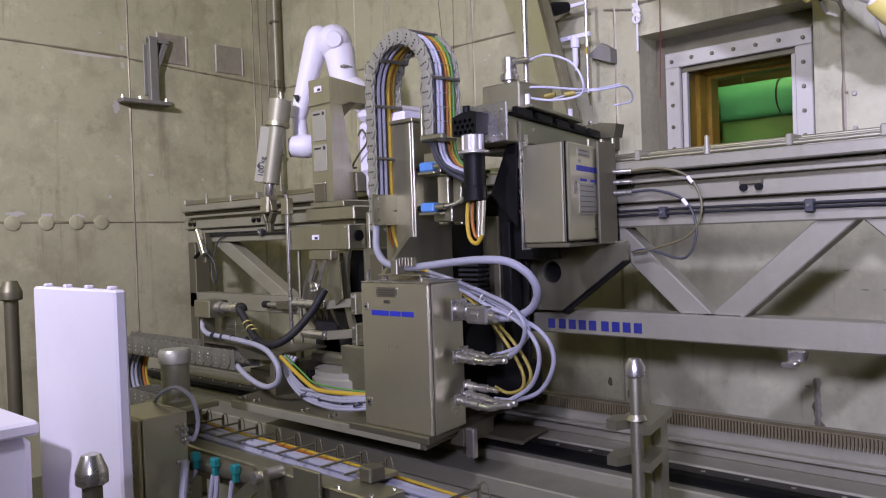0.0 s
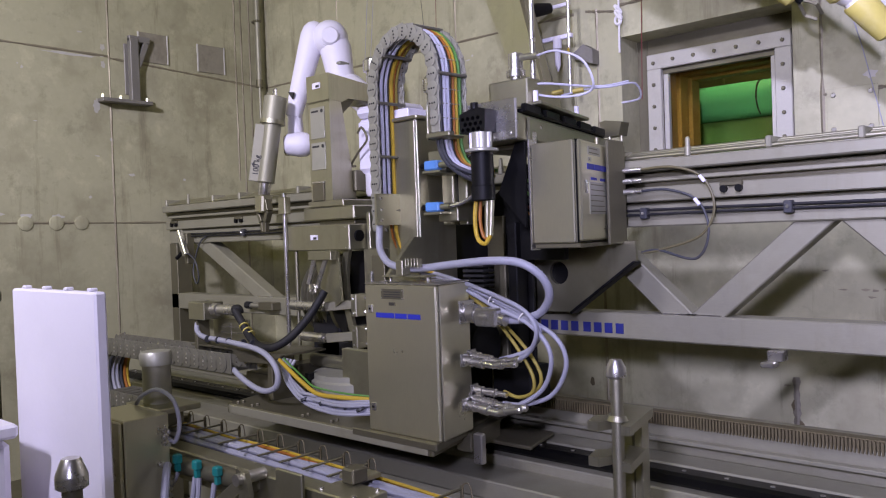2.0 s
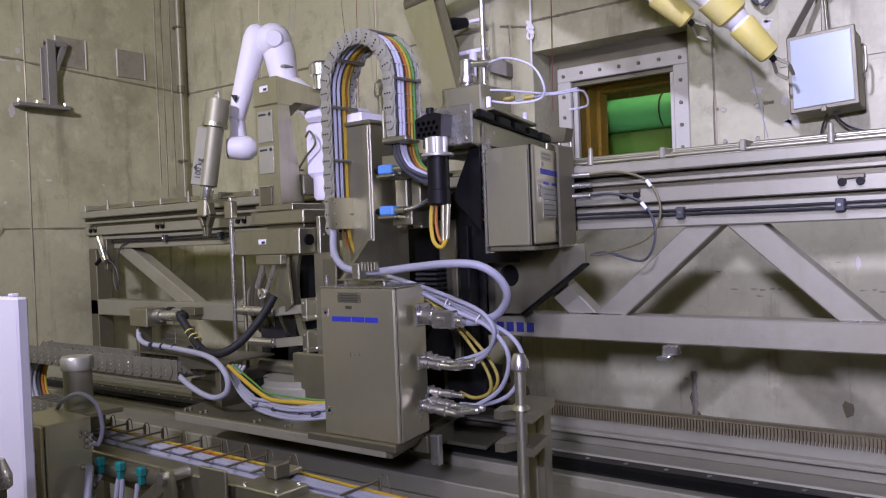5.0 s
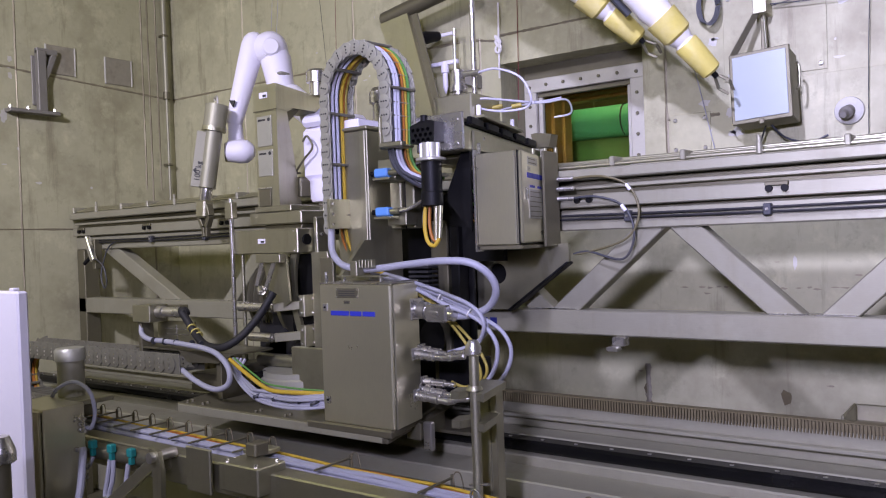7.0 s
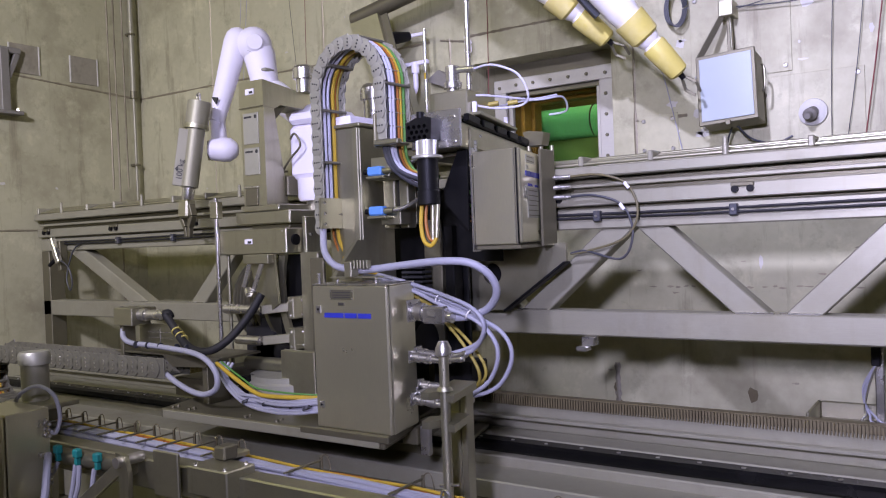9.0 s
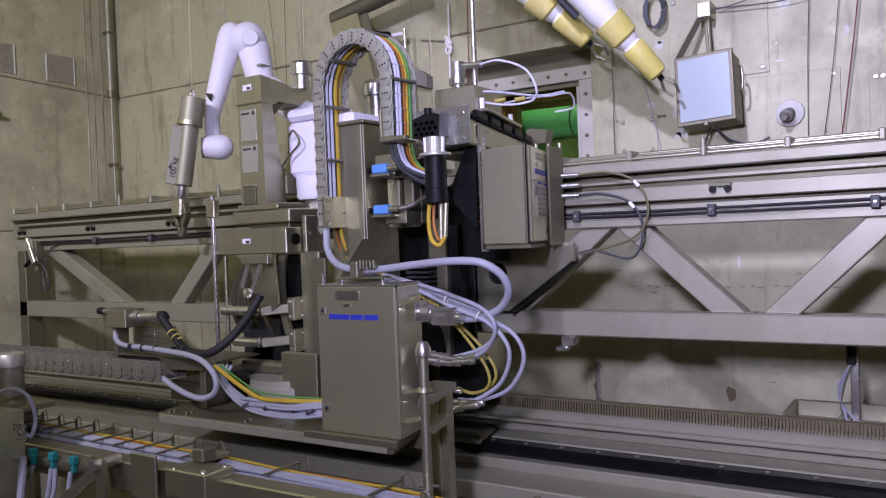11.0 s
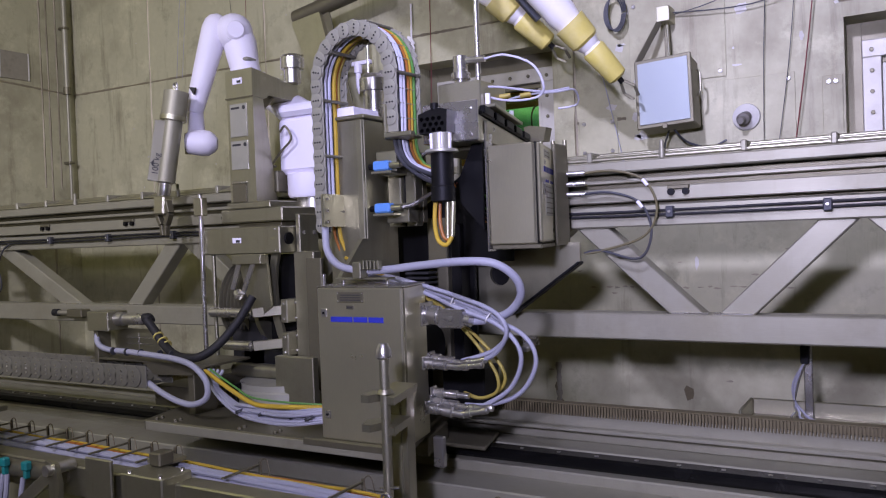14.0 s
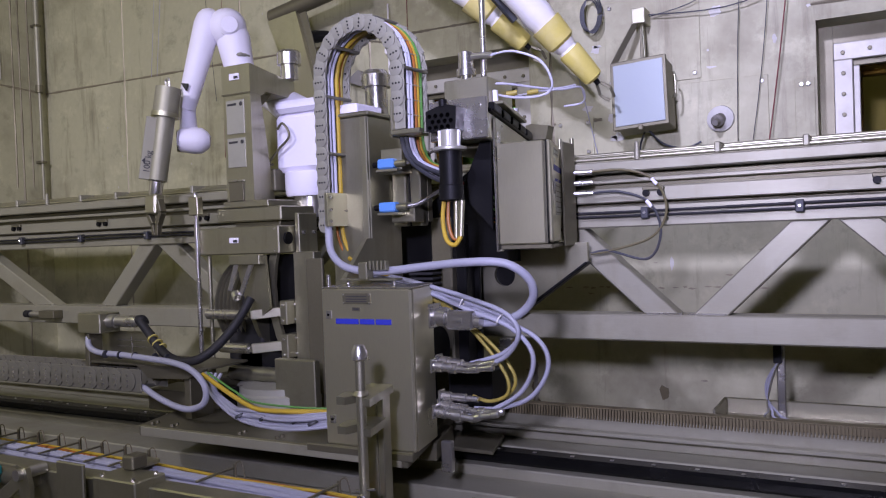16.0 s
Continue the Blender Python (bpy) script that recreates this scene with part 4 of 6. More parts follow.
part("stem", R((-4.40, 3.06, 1.085), (-4.52, 3.06, 1.085), 0.018), STEEL_BRIGHT, stp)
part("buffer", R((-4.52, 3.06, 1.085), (-4.57, 3.06, 1.085), 0.024), RUBBER, stp)
part("seat", B(-4.40, -4.25, 3.03, 3.10, 1.06, 1.11), STEEL_DULL, stp)

# ---- the travelling carriage ----
ca = carried("transfer_carriage", (-2.8, 2.6, 0.62), "stainless carriage with a mast travelling along the rails", "carriage")
part("base_edge", B(-3.60, -2.25, 2.192, 2.20, 0.668, 0.708, bevel=0.002), LEDGE, ca)
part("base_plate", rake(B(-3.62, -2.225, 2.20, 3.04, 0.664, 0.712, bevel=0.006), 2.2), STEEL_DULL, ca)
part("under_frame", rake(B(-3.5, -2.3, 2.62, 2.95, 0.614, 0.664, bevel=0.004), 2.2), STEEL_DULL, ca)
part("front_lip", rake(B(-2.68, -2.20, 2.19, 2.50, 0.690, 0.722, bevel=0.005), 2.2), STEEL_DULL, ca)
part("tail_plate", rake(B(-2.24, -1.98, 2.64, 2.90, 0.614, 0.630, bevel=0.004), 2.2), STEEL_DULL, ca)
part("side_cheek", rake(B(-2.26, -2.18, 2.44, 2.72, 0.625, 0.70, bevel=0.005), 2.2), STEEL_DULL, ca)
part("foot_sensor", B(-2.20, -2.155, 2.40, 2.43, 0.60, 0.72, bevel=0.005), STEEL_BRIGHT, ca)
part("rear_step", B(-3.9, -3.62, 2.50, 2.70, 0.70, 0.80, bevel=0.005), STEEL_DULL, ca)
bolts(ca, [(x, y, 0.712) for x in (-3.56, -3.44, -3.05, -2.85) for y in (2.225, 2.255)], (0, 0, 1), 0.009, 0.012, STEEL_DULL)
ms = part("mast", B(-2.74, -2.545, 2.50, 2.74, 0.712, 2.005, bevel=0.006), STEEL, ca)
part("mast_top", B(-2.75, -2.535, 2.49, 2.75, 2.005, 2.022, bevel=0.004), STEEL, ms)
part("top_block", B(-2.74, -2.60, 2.51, 2.70, 2.022, 2.062, bevel=0.004), WHITE, ms)
part("mast_rib", B(-2.575, -2.545, 2.486, 2.50, 0.75, 2.0, bevel=0.003), STEEL, ms)
part("guide_post", B(-2.50, -2.435, 2.60, 2.68, 1.545, 1.87, bevel=0.005), STEEL, ca)
part("guide_post", B(-2.425, -2.375, 2.62, 2.68, 1.545, 1.87, bevel=0.005), STEEL, ca)
part("guide_carrier", B(-2.545, -2.375, 2.68, 2.72, 1.56, 1.86, bevel=0.004), STEEL_DULL, ca)
part("guide_slot", B(-2.435, -2.425, 2.63, 2.67, 1.545, 1.87, bevel=0), BLACK, ca)
part("vent_pipe", lathe(bmesh.new(), (-2.69, 2.80, 1.95), (-2.69, 2.80, 2.25), [(0, 0.05), (0.74, 0.05), (0.75, 0.066), (0.93, 0.066), (1, 0.05)], 24), STEEL_BRIGHT, ca)
# black sheet that stands in for the shaded void behind the mast
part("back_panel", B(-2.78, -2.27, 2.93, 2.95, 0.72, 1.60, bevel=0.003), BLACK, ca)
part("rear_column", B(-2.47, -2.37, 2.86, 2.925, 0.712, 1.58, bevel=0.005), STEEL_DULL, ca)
# second column is black: the void's shade is put into its colour
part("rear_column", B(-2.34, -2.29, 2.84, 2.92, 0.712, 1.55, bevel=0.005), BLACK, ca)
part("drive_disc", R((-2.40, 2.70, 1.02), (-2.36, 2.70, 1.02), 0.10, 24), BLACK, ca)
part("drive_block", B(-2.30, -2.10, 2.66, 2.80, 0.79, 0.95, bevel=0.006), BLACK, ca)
for k in range(9):
    part("bellows_fold", B(-2.52, -2.40, 2.74, 2.82, 1.20 + 0.022 * k, 1.212 + 0.022 * k, bevel=0.003), RUBBER, ca)
part("hanger_plate", plate(bmesh.new(), [(-2.32, 1.45), (-1.80, 1.45), (-1.80, 1.37), (-2.12, 1.145), (-2.32, 1.14)], "y", 3.01, 3.03, [(-2.185, 1.315, 0.05)]), STEEL, ca)
# black block added behind the plate's hole, so that it looks dark
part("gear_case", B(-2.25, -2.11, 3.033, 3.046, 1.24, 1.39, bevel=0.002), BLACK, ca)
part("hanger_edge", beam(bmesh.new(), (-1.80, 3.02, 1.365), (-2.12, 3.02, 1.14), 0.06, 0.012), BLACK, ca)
part("side_plate", B(-1.865, -1.852, 2.90, 3.04, 1.44, 1.87, bevel=0.004), STEEL_DULL, ca)
part("side_flange", B(-1.905, -1.867, 3.02, 3.04, 1.38, 1.87, bevel=0.003), STEEL_DULL, ca)
# head frame: a beam that runs back over the girder, raked to the rails
HY = 2.48
tb = part("top_beam", rake(B(-2.235, -1.995, 2.492, 3.70, 1.862, 1.966, bevel=0.006), HY), STEEL, ca)
part("beam_front", B(-2.238, -1.992, 2.475, 2.49, 1.862, 2.018, bevel=0.004), STEEL_BRIGHT, tb)
part("beam_cover", rake(B(-2.235, -2.06, 2.492, 3.30, 1.968, 2.014, bevel=0.004), HY), STEEL, tb)
part("beam_skirt", rake(B(-1.992, -1.980, 2.58, 3.60, 1.866, 1.95, bevel=0.003), HY), STEEL, tb)
bolts(tb, [(-2.02, 2.475, 1.885), (-2.02, 2.475, 1.985), (-2.11, 2.475, 1.88), (-2.21, 2.475, 1.88)], (0, -1, 0), 0.007, 0.004)
bolts(tb, [(-1.980 - 0.26 * (y - HY), y, z) for y, z in ((2.70, 1.925), (3.45, 1.90))], (1, 0, 0), 0.008, 0.005)
part("cable_guide", rake(B(-2.055, -1.985, 2.53, 3.62, 1.968, 1.982, bevel=0.003), HY), BLACK, tb)
for k in range(5):
    part("guide_rib", rake(B(-2.0, -1.974, 2.54 + 0.215 * k, 2.70 + 0.215 * k, 1.972, 2.004, bevel=0.004), HY), BLACK, tb)
part("top_plate", rake(B(-2.05, -1.955, 2.66, 3.26, 2.012, 2.026, bevel=0.003), HY), STEEL, tb)
part("plate_web", rake(B(-2.045, -2.03, 2.68, 3.24, 1.984, 2.012, bevel=0.002), HY), BLACK, tb)
part("top_box", B(-2.27, -2.07, 2.66, 2.90, 2.014, 2.13, bevel=0.005), STEEL, tb)
sn = part("encoder", lathe(bmesh.new(), (-2.25, 2.83, 2.13), (-2.25, 2.83, 2.275), [(0, 0.028), (0.3, 0.028), (0.31, 0.042), (0.5, 0.042), (0.52, 0.032), (1, 0.032)], 20), STEEL_BRIGHT, ca)
part("encoder_plug", R((-2.22, 2.83, 2.255), (-2.13, 2.83, 2.25), 0.014), STEEL_BRIGHT, sn)
part("aerial_tube", R((-2.18, 2.86, 2.13), (-2.18, 2.86, 4.2), 0.013, 14), STEEL_BRIGHT, ca)
part("sensor_lead", T([(-2.13, 2.83, 2.25), (-2.02, 2.80, 2.245), (-1.90, 2.80, 2.19), (-1.86, 2.82, 2.10), (-1.90, 2.84, 2.06), (-2.0, 2.78, 2.05), (-2.10, 2.70, 2.075), (-2.13, 2.70, 2.10), (-2.05, 2.76, 2.11), (-1.92, 2.95, 2.10), (-1.86, 3.10, 2.13)], 0.0052, 8, 8), CABLE_PALE, ca)
part("sensor_lead", T([(-2.04, 2.86, 2.07), (-1.95, 2.92, 2.09), (-1.88, 3.0, 2.10), (-1.84, 3.12, 2.12), (-1.86, 3.2, 2.07), (-1.95, 3.2, 2.06)], 0.0046, 8, 8), CABLE_PALE, ca)
part("lead_joint", R((-2.08, 2.84, 2.08), (-2.03, 2.86, 2.085), 0.011), GOLD, ca)
part("lead_joint", R((-1.99, 2.87, 2.08), (-1.95, 2.89, 2.085), 0.010), GOLD, ca)
for y in (2.70, 3.2):
    part("top_pin", R((-2.0 - 0.26 * (y - HY), y, 2.026), (-2.0 - 0.26 * (y - HY), y, 2.075), 0.011), WHITE, ca)
part("cap_box", plate(bmesh.new(), [(-2.28, 1.968), (-2.19, 1.968), (-2.175, 2.035), (-2.265, 2.05), (-2.30, 2.045)], "y", 3.58, 3.66), STEEL_DULL, ca)
for x, y in ((-1.95, 2.98), (-1.91, 3.02), (-1.86, 3.03)):
    part("stud", R((x, y, 1.85), (x, y, 1.892), 0.009), STEEL, ca)
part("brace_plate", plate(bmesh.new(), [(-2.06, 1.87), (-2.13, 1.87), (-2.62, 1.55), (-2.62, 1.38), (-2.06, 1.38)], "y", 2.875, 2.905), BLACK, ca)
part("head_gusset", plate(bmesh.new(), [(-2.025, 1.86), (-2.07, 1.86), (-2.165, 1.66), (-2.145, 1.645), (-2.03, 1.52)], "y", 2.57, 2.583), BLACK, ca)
# dull plate added under the top beam to darken its shaded underside
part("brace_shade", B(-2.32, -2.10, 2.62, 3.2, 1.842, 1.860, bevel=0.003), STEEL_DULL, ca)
part("clamp_arm", B(-2.50, -2.40, 2.52, 2.60, 1.76, 1.86, bevel=0.004), STEEL, ca)
part("clamp_arm", B(-2.47, -2.36, 2.54, 2.62, 1.56, 1.64, bevel=0.004), STEEL, ca)
for k, m in enumerate((ORANGE, RED, CABLE_DARK, GREEN, CABLE_DARK, GREEN)):
    part("cable_fan", T([(-2.30 + 0.016 * k, 2.82, 1.725 + 0.004 * k), (-2.25 + 0.015 * k, 2.80, 1.672 + 0.008 * k), (-2.17 + 0.014 * k, 2.79, 1.575 + 0.010 * k), (-2.08 + 0.010 * k, 2.80, 1.53 + 0.010 * k)], 0.0042, 6, 6), m, ca)
part("mast_foot", plate(bmesh.new(), [(2.30, 1.345), (2.52, 1.345), (2.52, 1.50), (2.46, 1.50)], "x", -2.56, -2.54), STEEL, ca)
for k, z in enumerate((1.797, 1.622)):
    v = carried("pneumatic_valve", (-2.46, 2.50, z - 0.02), "small blue valve with steel fittings on the mast", "valve", "mast valves")
    part("body", B(-2.497, -2.42, 2.485, 2.53, z - 0.019, z + 0.021, bevel=0.006), VALVE, v)
    part("fitting", R((-2.42, 2.507, z), (-2.37, 2.507, z), 0.013), STEEL, v)
    part("silencer", R((-2.525, 2.507, z), (-2.497, 2.507, z), 0.012), BLACK, v)
    part("seat", B(-2.50, -2.40, 2.48, 2.56, z - 0.032, z - 0.021, bevel=0.002), STEEL, v)
    part("air_line", T([(-2.37, 2.507, z), (-2.33, 2.53, z + 0.01), (-2.28, 2.58, z + 0.05), (-2.25, 2.62, z + 0.07)], 0.008, 8, 6), STEEL_BRIGHT, v)

# lower control cabinet with connectors and hoses
cc = carried("control_cabinet", (-2.43, 2.36, 0.722), "brushed steel control cabinet with blue print", "cabinet")
part("body", rake(B(-2.63, -2.237, 2.272, 2.495, 0.722, 1.318, bevel=0.004), 2.272, -0.2), STEEL_BOX, cc)
part("door", B(-2.632, -2.236, 2.248, 2.268, 0.724, 1.318, bevel=0.006), STEEL_BOX, cc)
part("rain_edge", rake(B(-2.634, -2.234, 2.247, 2.496, 1.319, 1.325, bevel=0.002), 2.272, -0.2), STEEL_BRIGHT, cc)
for i, (x0, x1) in enumerate([(-2.565, -2.462), (-2.455, -2.392), (-2.385, -2.318)]):
    part("print_bar", B(x0, x1, 2.2455, 2.2485, 1.186, 1.206, bevel=0), BLUE, cc)
for x, z in ((-2.596, 1.22), (-2.596, 0.822)):
    lk = part("lock", B(x - 0.013, x + 0.013, 2.242, 2.249, z - 0.016, z + 0.016, bevel=0.002), STEEL_BRIGHT, cc)
    part("key_hole", R((x, 2.239, z), (x, 2.243, z), 0.005), BLACK, lk)
pl = part("rating_plate", B(-2.53, -2.405, 2.244, 2.249, 1.262, 1.302, bevel=0.001), STEEL_DULL, cc)
for z in (1.290, 1.280, 1.271):
    part("print_line", B(-2.515, -2.42, 2.2435, 2.2445, z - 0.002, z + 0.002, bevel=0), PRINT, pl)
bolts(pl, [(x, 2.244, z) for x in (-2.525, -2.41) for z in (1.267, 1.297)], (0, -1, 0), 0.0035, 0.003)
pl = part("small_plate", B(-2.488, -2.452, 2.244, 2.249, 1.236, 1.250, bevel=0.001), STEEL_DULL, cc)
part("print_line", B(-2.483, -2.457, 2.2435, 2.2445, 1.240, 1.246, bevel=0), PRINT, pl)
part("top_rail", B(-2.58, -2.33, 2.30, 2.36, 1.345, 1.352, bevel=0.002), STEEL, cc)
for x in (-2.56, -2.35):
    part("top_post", R((x, 2.33, 1.325), (x, 2.33, 1.346), 0.007), STEEL_BRIGHT, cc)
part("lift_pin", R((-2.618, 2.28, 1.325), (-2.618, 2.28, 1.37), 0.008), STEEL_BRIGHT, cc)
for k in range(5):
    part("clamp_finger", B(-2.435 + 0.017 * k, -2.426 + 0.017 * k, 2.285, 2.31, 1.385, 1.42, bevel=0.002), STEEL, cc)
part("hose_clamp", B(-2.48, -2.44, 2.28, 2.33, 1.35, 1.415, bevel=0.004), STEEL, cc)


def connector(y, z, length, r, end):
    x = -2.237
    bm = bmesh.new()
    lathe(bm, (x, y, z), (x + length, end[0], end[1]), [(0, r), (0.12, r), (0.13, r * 1.25), (0.3, r * 1.25), (0.31, r), (0.45, r), (0.46, r * 1.15), (0.68, r * 1.15), (0.7, r * 0.8), (1, r * 0.75)], 18)
    c = part("connector", bm, STEEL_BRIGHT, cc, "bright plug connector")
    part("flange", B(x, x + 0.008, y - r * 1.5, y + r * 1.5, z - r * 1.5, z + r * 1.5, bevel=0.002), STEEL_BRIGHT, c)
    return c


connector(2.42, 1.205, 0.20, 0.030, (2.415, 1.18))
part("plug_body", B(-2.17, -2.06, 2.385, 2.455, 1.155, 1.225, bevel=0.008), STEEL_BRIGHT, cc)
connector(2.40, 1.018, 0.14, 0.017, (2.41, 1.005))
connector(2.44, 1.030, 0.15, 0.017, (2.44, 1.015))
connector(2.40, 0.845, 0.16, 0.017, (2.41, 0.825))
connector(2.44, 0.862, 0.17, 0.017, (2.44, 0.845))
connector(2.45, 0.895, 0.15, 0.015, (2.47, 0.885))


def hose(name, pts, r, material, label, n=10):
    h = carried(name, pts[0], label, "hose", "cabinet hoses")
    part("jacket", T(pts, r, 14, n), material, h)
    return h


hose("cable_hose", [(-2.685, 2.40, 1.60), (-2.675, 2.385, 1.53), (-2.648, 2.36, 1.453), (-2.58, 2.335, 1.40), (-2.49, 2.32, 1.378), (-2.367, 2.30, 1.374), (-2.157, 2.28, 1.392), (-1.964, 2.26, 1.405), (-1.847, 2.28, 1.396), (-1.785, 2.32, 1.345), (-1.783, 2.36, 1.277), (-1.85, 2.40, 1.212), (-1.95, 2.415, 1.178), (-2.04, 2.42, 1.172)], 0.0152, CABLE, "thick grey cable hose looping beside the cabinet")
hose("cable_hose", [(-2.55, 2.50, 1.36), (-2.45, 2.48, 1.345), (-2.288, 2.45, 1.316), (-2.063, 2.40, 1.267), (-1.892, 2.36, 1.215), (-1.845, 2.36, 1.14), (-1.93, 2.40, 1.045), (-2.09, 2.42, 1.003)], 0.0086, CABLE, "grey cable hose curving into a plug")
hose("cable_hose", [(-2.55, 2.50, 1.35), (-2.45, 2.49, 1.335), (-2.289, 2.47, 1.298), (-2.07, 2.43, 1.243), (-1.90, 2.40, 1.19), (-1.86, 2.40, 1.13), (-1.94, 2.43, 1.06), (-2.08, 2.44, 1.015)], 0.0086, CABLE, "grey cable hose curving into a plug")
hose("cable_hose", [(-2.55, 2.50, 1.34), (-2.42, 2.48, 1.325), (-2.25, 2.45, 1.28), (-2.06, 2.40, 1.222), (-1.88, 2.38, 1.16), (-1.80, 2.38, 1.06), (-1.86, 2.41, 0.93), (-2.0, 2.42, 0.845), (-2.08, 2.41, 0.827)], 0.0086, CABLE, "grey cable hose curving into a plug")
hose("cable_hose", [(-2.55, 2.52, 1.35), (-2.42, 2.50, 1.33), (-2.2, 2.46, 1.275), (-1.98, 2.42, 1.20), (-1.80, 2.40, 1.13), (-1.755, 2.41, 1.03), (-1.83, 2.43, 0.91), (-1.96, 2.44, 0.855), (-2.07, 2.44, 0.846)], 0.0086, CABLE, "grey cable hose curving into a plug")
for dy in (0.0, 0.022):
    hose("earth_cable", [(-2.40, 2.50 + dy, 1.31), (-2.25, 2.48 + dy, 1.25), (-2.11, 2.46 + dy, 1.165), (-2.0 + dy, 2.45 + dy, 1.06), (-1.935 + dy, 2.45 + dy, 0.965), (-1.945, 2.46 + dy, 0.90), (-2.02, 2.47, 0.87), (-2.09, 2.47, 0.886)], 0.0068, GOLD, "yellow cable falling behind the cabinet plugs")
hose("earth_cable", [(-2.66, 2.50, 1.42), (-2.60, 2.46, 1.40), (-2.58, 2.44, 1.372), (-2.52, 2.46, 1.362), (-2.45, 2.48, 1.35)], 0.008, YELLOW, "yellow cable coiled on the cabinet top")

# ties and sleeves on the hose bundle
tie_at = [((-2.09, 2.415, 1.250), 0.018), ((-1.93, 2.39, 1.19), 0.017)]
for (x, y, z), r in tie_at:
    tie = carried("hose_tie", (x, y, z), "thin pale tie round the cabinet hoses", "cable tie", "hose ties")
    part("band", T([(x + 0.01 * math.sin(q), y + r * math.cos(q), z + r * math.sin(q)) for q in np.linspace(0, 6.2, 14)], 0.0028, 6, 3), PALE, tie)
for i, (y0, z0, x1, y1, z1) in enumerate([(2.41, 1.005, -1.99, 2.412, 1.02), (2.44, 1.015, -1.99, 2.442, 1.035), (2.41, 0.825, -1.98, 2.418, 0.85), (2.44, 0.845, -1.97, 2.44, 0.853)]):
    part("cable_gland", lathe(bmesh.new(), (-2.10, y0, z0), (x1, y1, z1), [(0, 0.013), (0.2, 0.013), (0.22, 0.016), (0.4, 0.016), (0.42, 0.0115), (0.75, 0.0115), (0.78, 0.014), (0.95, 0.014), (1, 0.010)], 14), STEEL_BRIGHT, cc)

# upper junction cabinet
jc = carried("junction_cabinet", (-1.95, 2.85, 1.45), "brushed steel junction cabinet on the carriage top", "cabinet")
JY = 2.605
part("body", rake(B(-2.01, -1.816, JY, 3.045, 1.455, 1.845, bevel=0.004), JY), STEEL_BOX, jc)
part("side_cover", B(-2.012, -1.820, 2.592, 2.603, 1.457, 1.848, bevel=0.004), STEEL_BOX, jc)
part("edge_trim", B(-2.022, -2.014, 2.582, 2.64, 1.43, 1.90, bevel=0.002), STEEL_BRIGHT, jc)
dr = part("door", rake(B(-1.813, -1.793, JY, 3.045, 1.462, 1.848, bevel=0.006), JY), STEEL_BOX, jc)
part("door_gasket", rake(B(-1.8155, -1.8135, JY - 0.004, 3.04, 1.458, 1.850, bevel=0), JY), BLACK, jc)
part("lock", rake(B(-1.793, -1.786, 2.645, 2.668, 1.645, 1.695, bevel=0.002), JY), STEEL_BRIGHT, dr)
for y0, y1 in ((2.68, 2.76), (2.765, 2.85), (2.855, 2.93)):
    part("print_bar", rake(B(-1.793, -1.7905, y0, y1, 1.738, 1.760, bevel=0), JY), BLUE, dr)
for y0, y1 in ((2.72, 2.79), (2.84, 2.90)):
    part("print_bar", rake(B(-1.793, -1.7905, y0, y1, 1.698, 1.708, bevel=0), JY), BLUE, dr)
for z0, z1, y0, y1, rows in ((1.565, 1.690, 2.70, 2.92, 6), (1.795, 1.828, 2.69, 2.84, 2), (1.768, 1.786, 2.69, 2.73, 1)):
    pl = part("info_plate", rake(B(-1.793, -1.7905, y0, y1, z0, z1, bevel=0.0005), JY), LABEL, dr)
    for k in range(rows):
        z = z0 + (z1 - z0) * (k + 0.5) / rows
        part("print_line", rake(B(-1.7905, -1.7895, y0 + 0.012, y1 - 0.02 - 0.015 * (k % 3), z - 0.002, z + 0.002, bevel=0), JY), STEEL_DULL, pl)
part("bottom_edge", rake(B(-2.01, -1.80, JY - 0.01, 3.045, 1.437, 1.454, bevel=0.003), JY), STEEL_DULL, jc)
for k, (z, dx) in enumerate(((1.745, 0.30), (1.655, 0.22), (1.70, 0.0))):
    part("gland", R((-1.852, 3.02, z), (-1.775, 3.035, z), 0.011), STEEL_BRIGHT, jc)
    if dx:
        part("lead", T([(-1.785, 3.035, z), (-1.73 + dx * 0.3, 3.04, z), (-1.61 + dx * 0.3, 3.05, z - 0.05), (-1.57 + dx * 0.32, 3.05, z - 0.17), (-1.61 + dx * 0.25, 3.05, z - 0.28), (-1.72, 3.06, 1.41), (-1.80, 3.06, 1.40)], 0.0055, 8, 8), OLIVE if k == 0 else CABLE_DARK, jc)
        part("lead_sleeve", R((-1.62 + dx * 0.3, 3.048, z - 0.042), (-1.60 + dx * 0.3, 3.048, z - 0.068), 0.008), WHITE, jc)

# drive motor hanging before the top beam
mo = carried("drive_motor", (-2.166, 2.48, 1.64), "black motor with a perforated connector block", "motor")
part("housing", lathe(bmesh.new(), (-2.166, 2.48, 1.635), (-2.166, 2.48, 1.825), [(0, 0.042), (0.02, 0.047), (0.3, 0.047), (0.32, 0.044), (1, 0.044)], 24), BLACK, mo)
part("flange", lathe(bmesh.new(), (-2.166, 2.48, 1.823), (-2.166, 2.48, 1.838), [(0, 0.060), (0.2, 0.065), (0.8, 0.065), (1, 0.055)], 28), LABEL, mo)
part("neck", R((-2.166, 2.48, 1.838), (-2.166, 2.48, 1.90), 0.042, 24), LABEL, mo)
for q in (-2.2, -1.2, -0.2):
    part("neck_rib", B(-2.166 + 0.041 * math.cos(q) - 0.006, -2.166 + 0.041 * math.cos(q) + 0.006, 2.48 + 0.041 * math.sin(q) - 0.006, 2.48 + 0.041 * math.sin(q) + 0.006, 1.838, 1.898, bevel=0.002), WHITE, mo)
bm = bmesh.new()
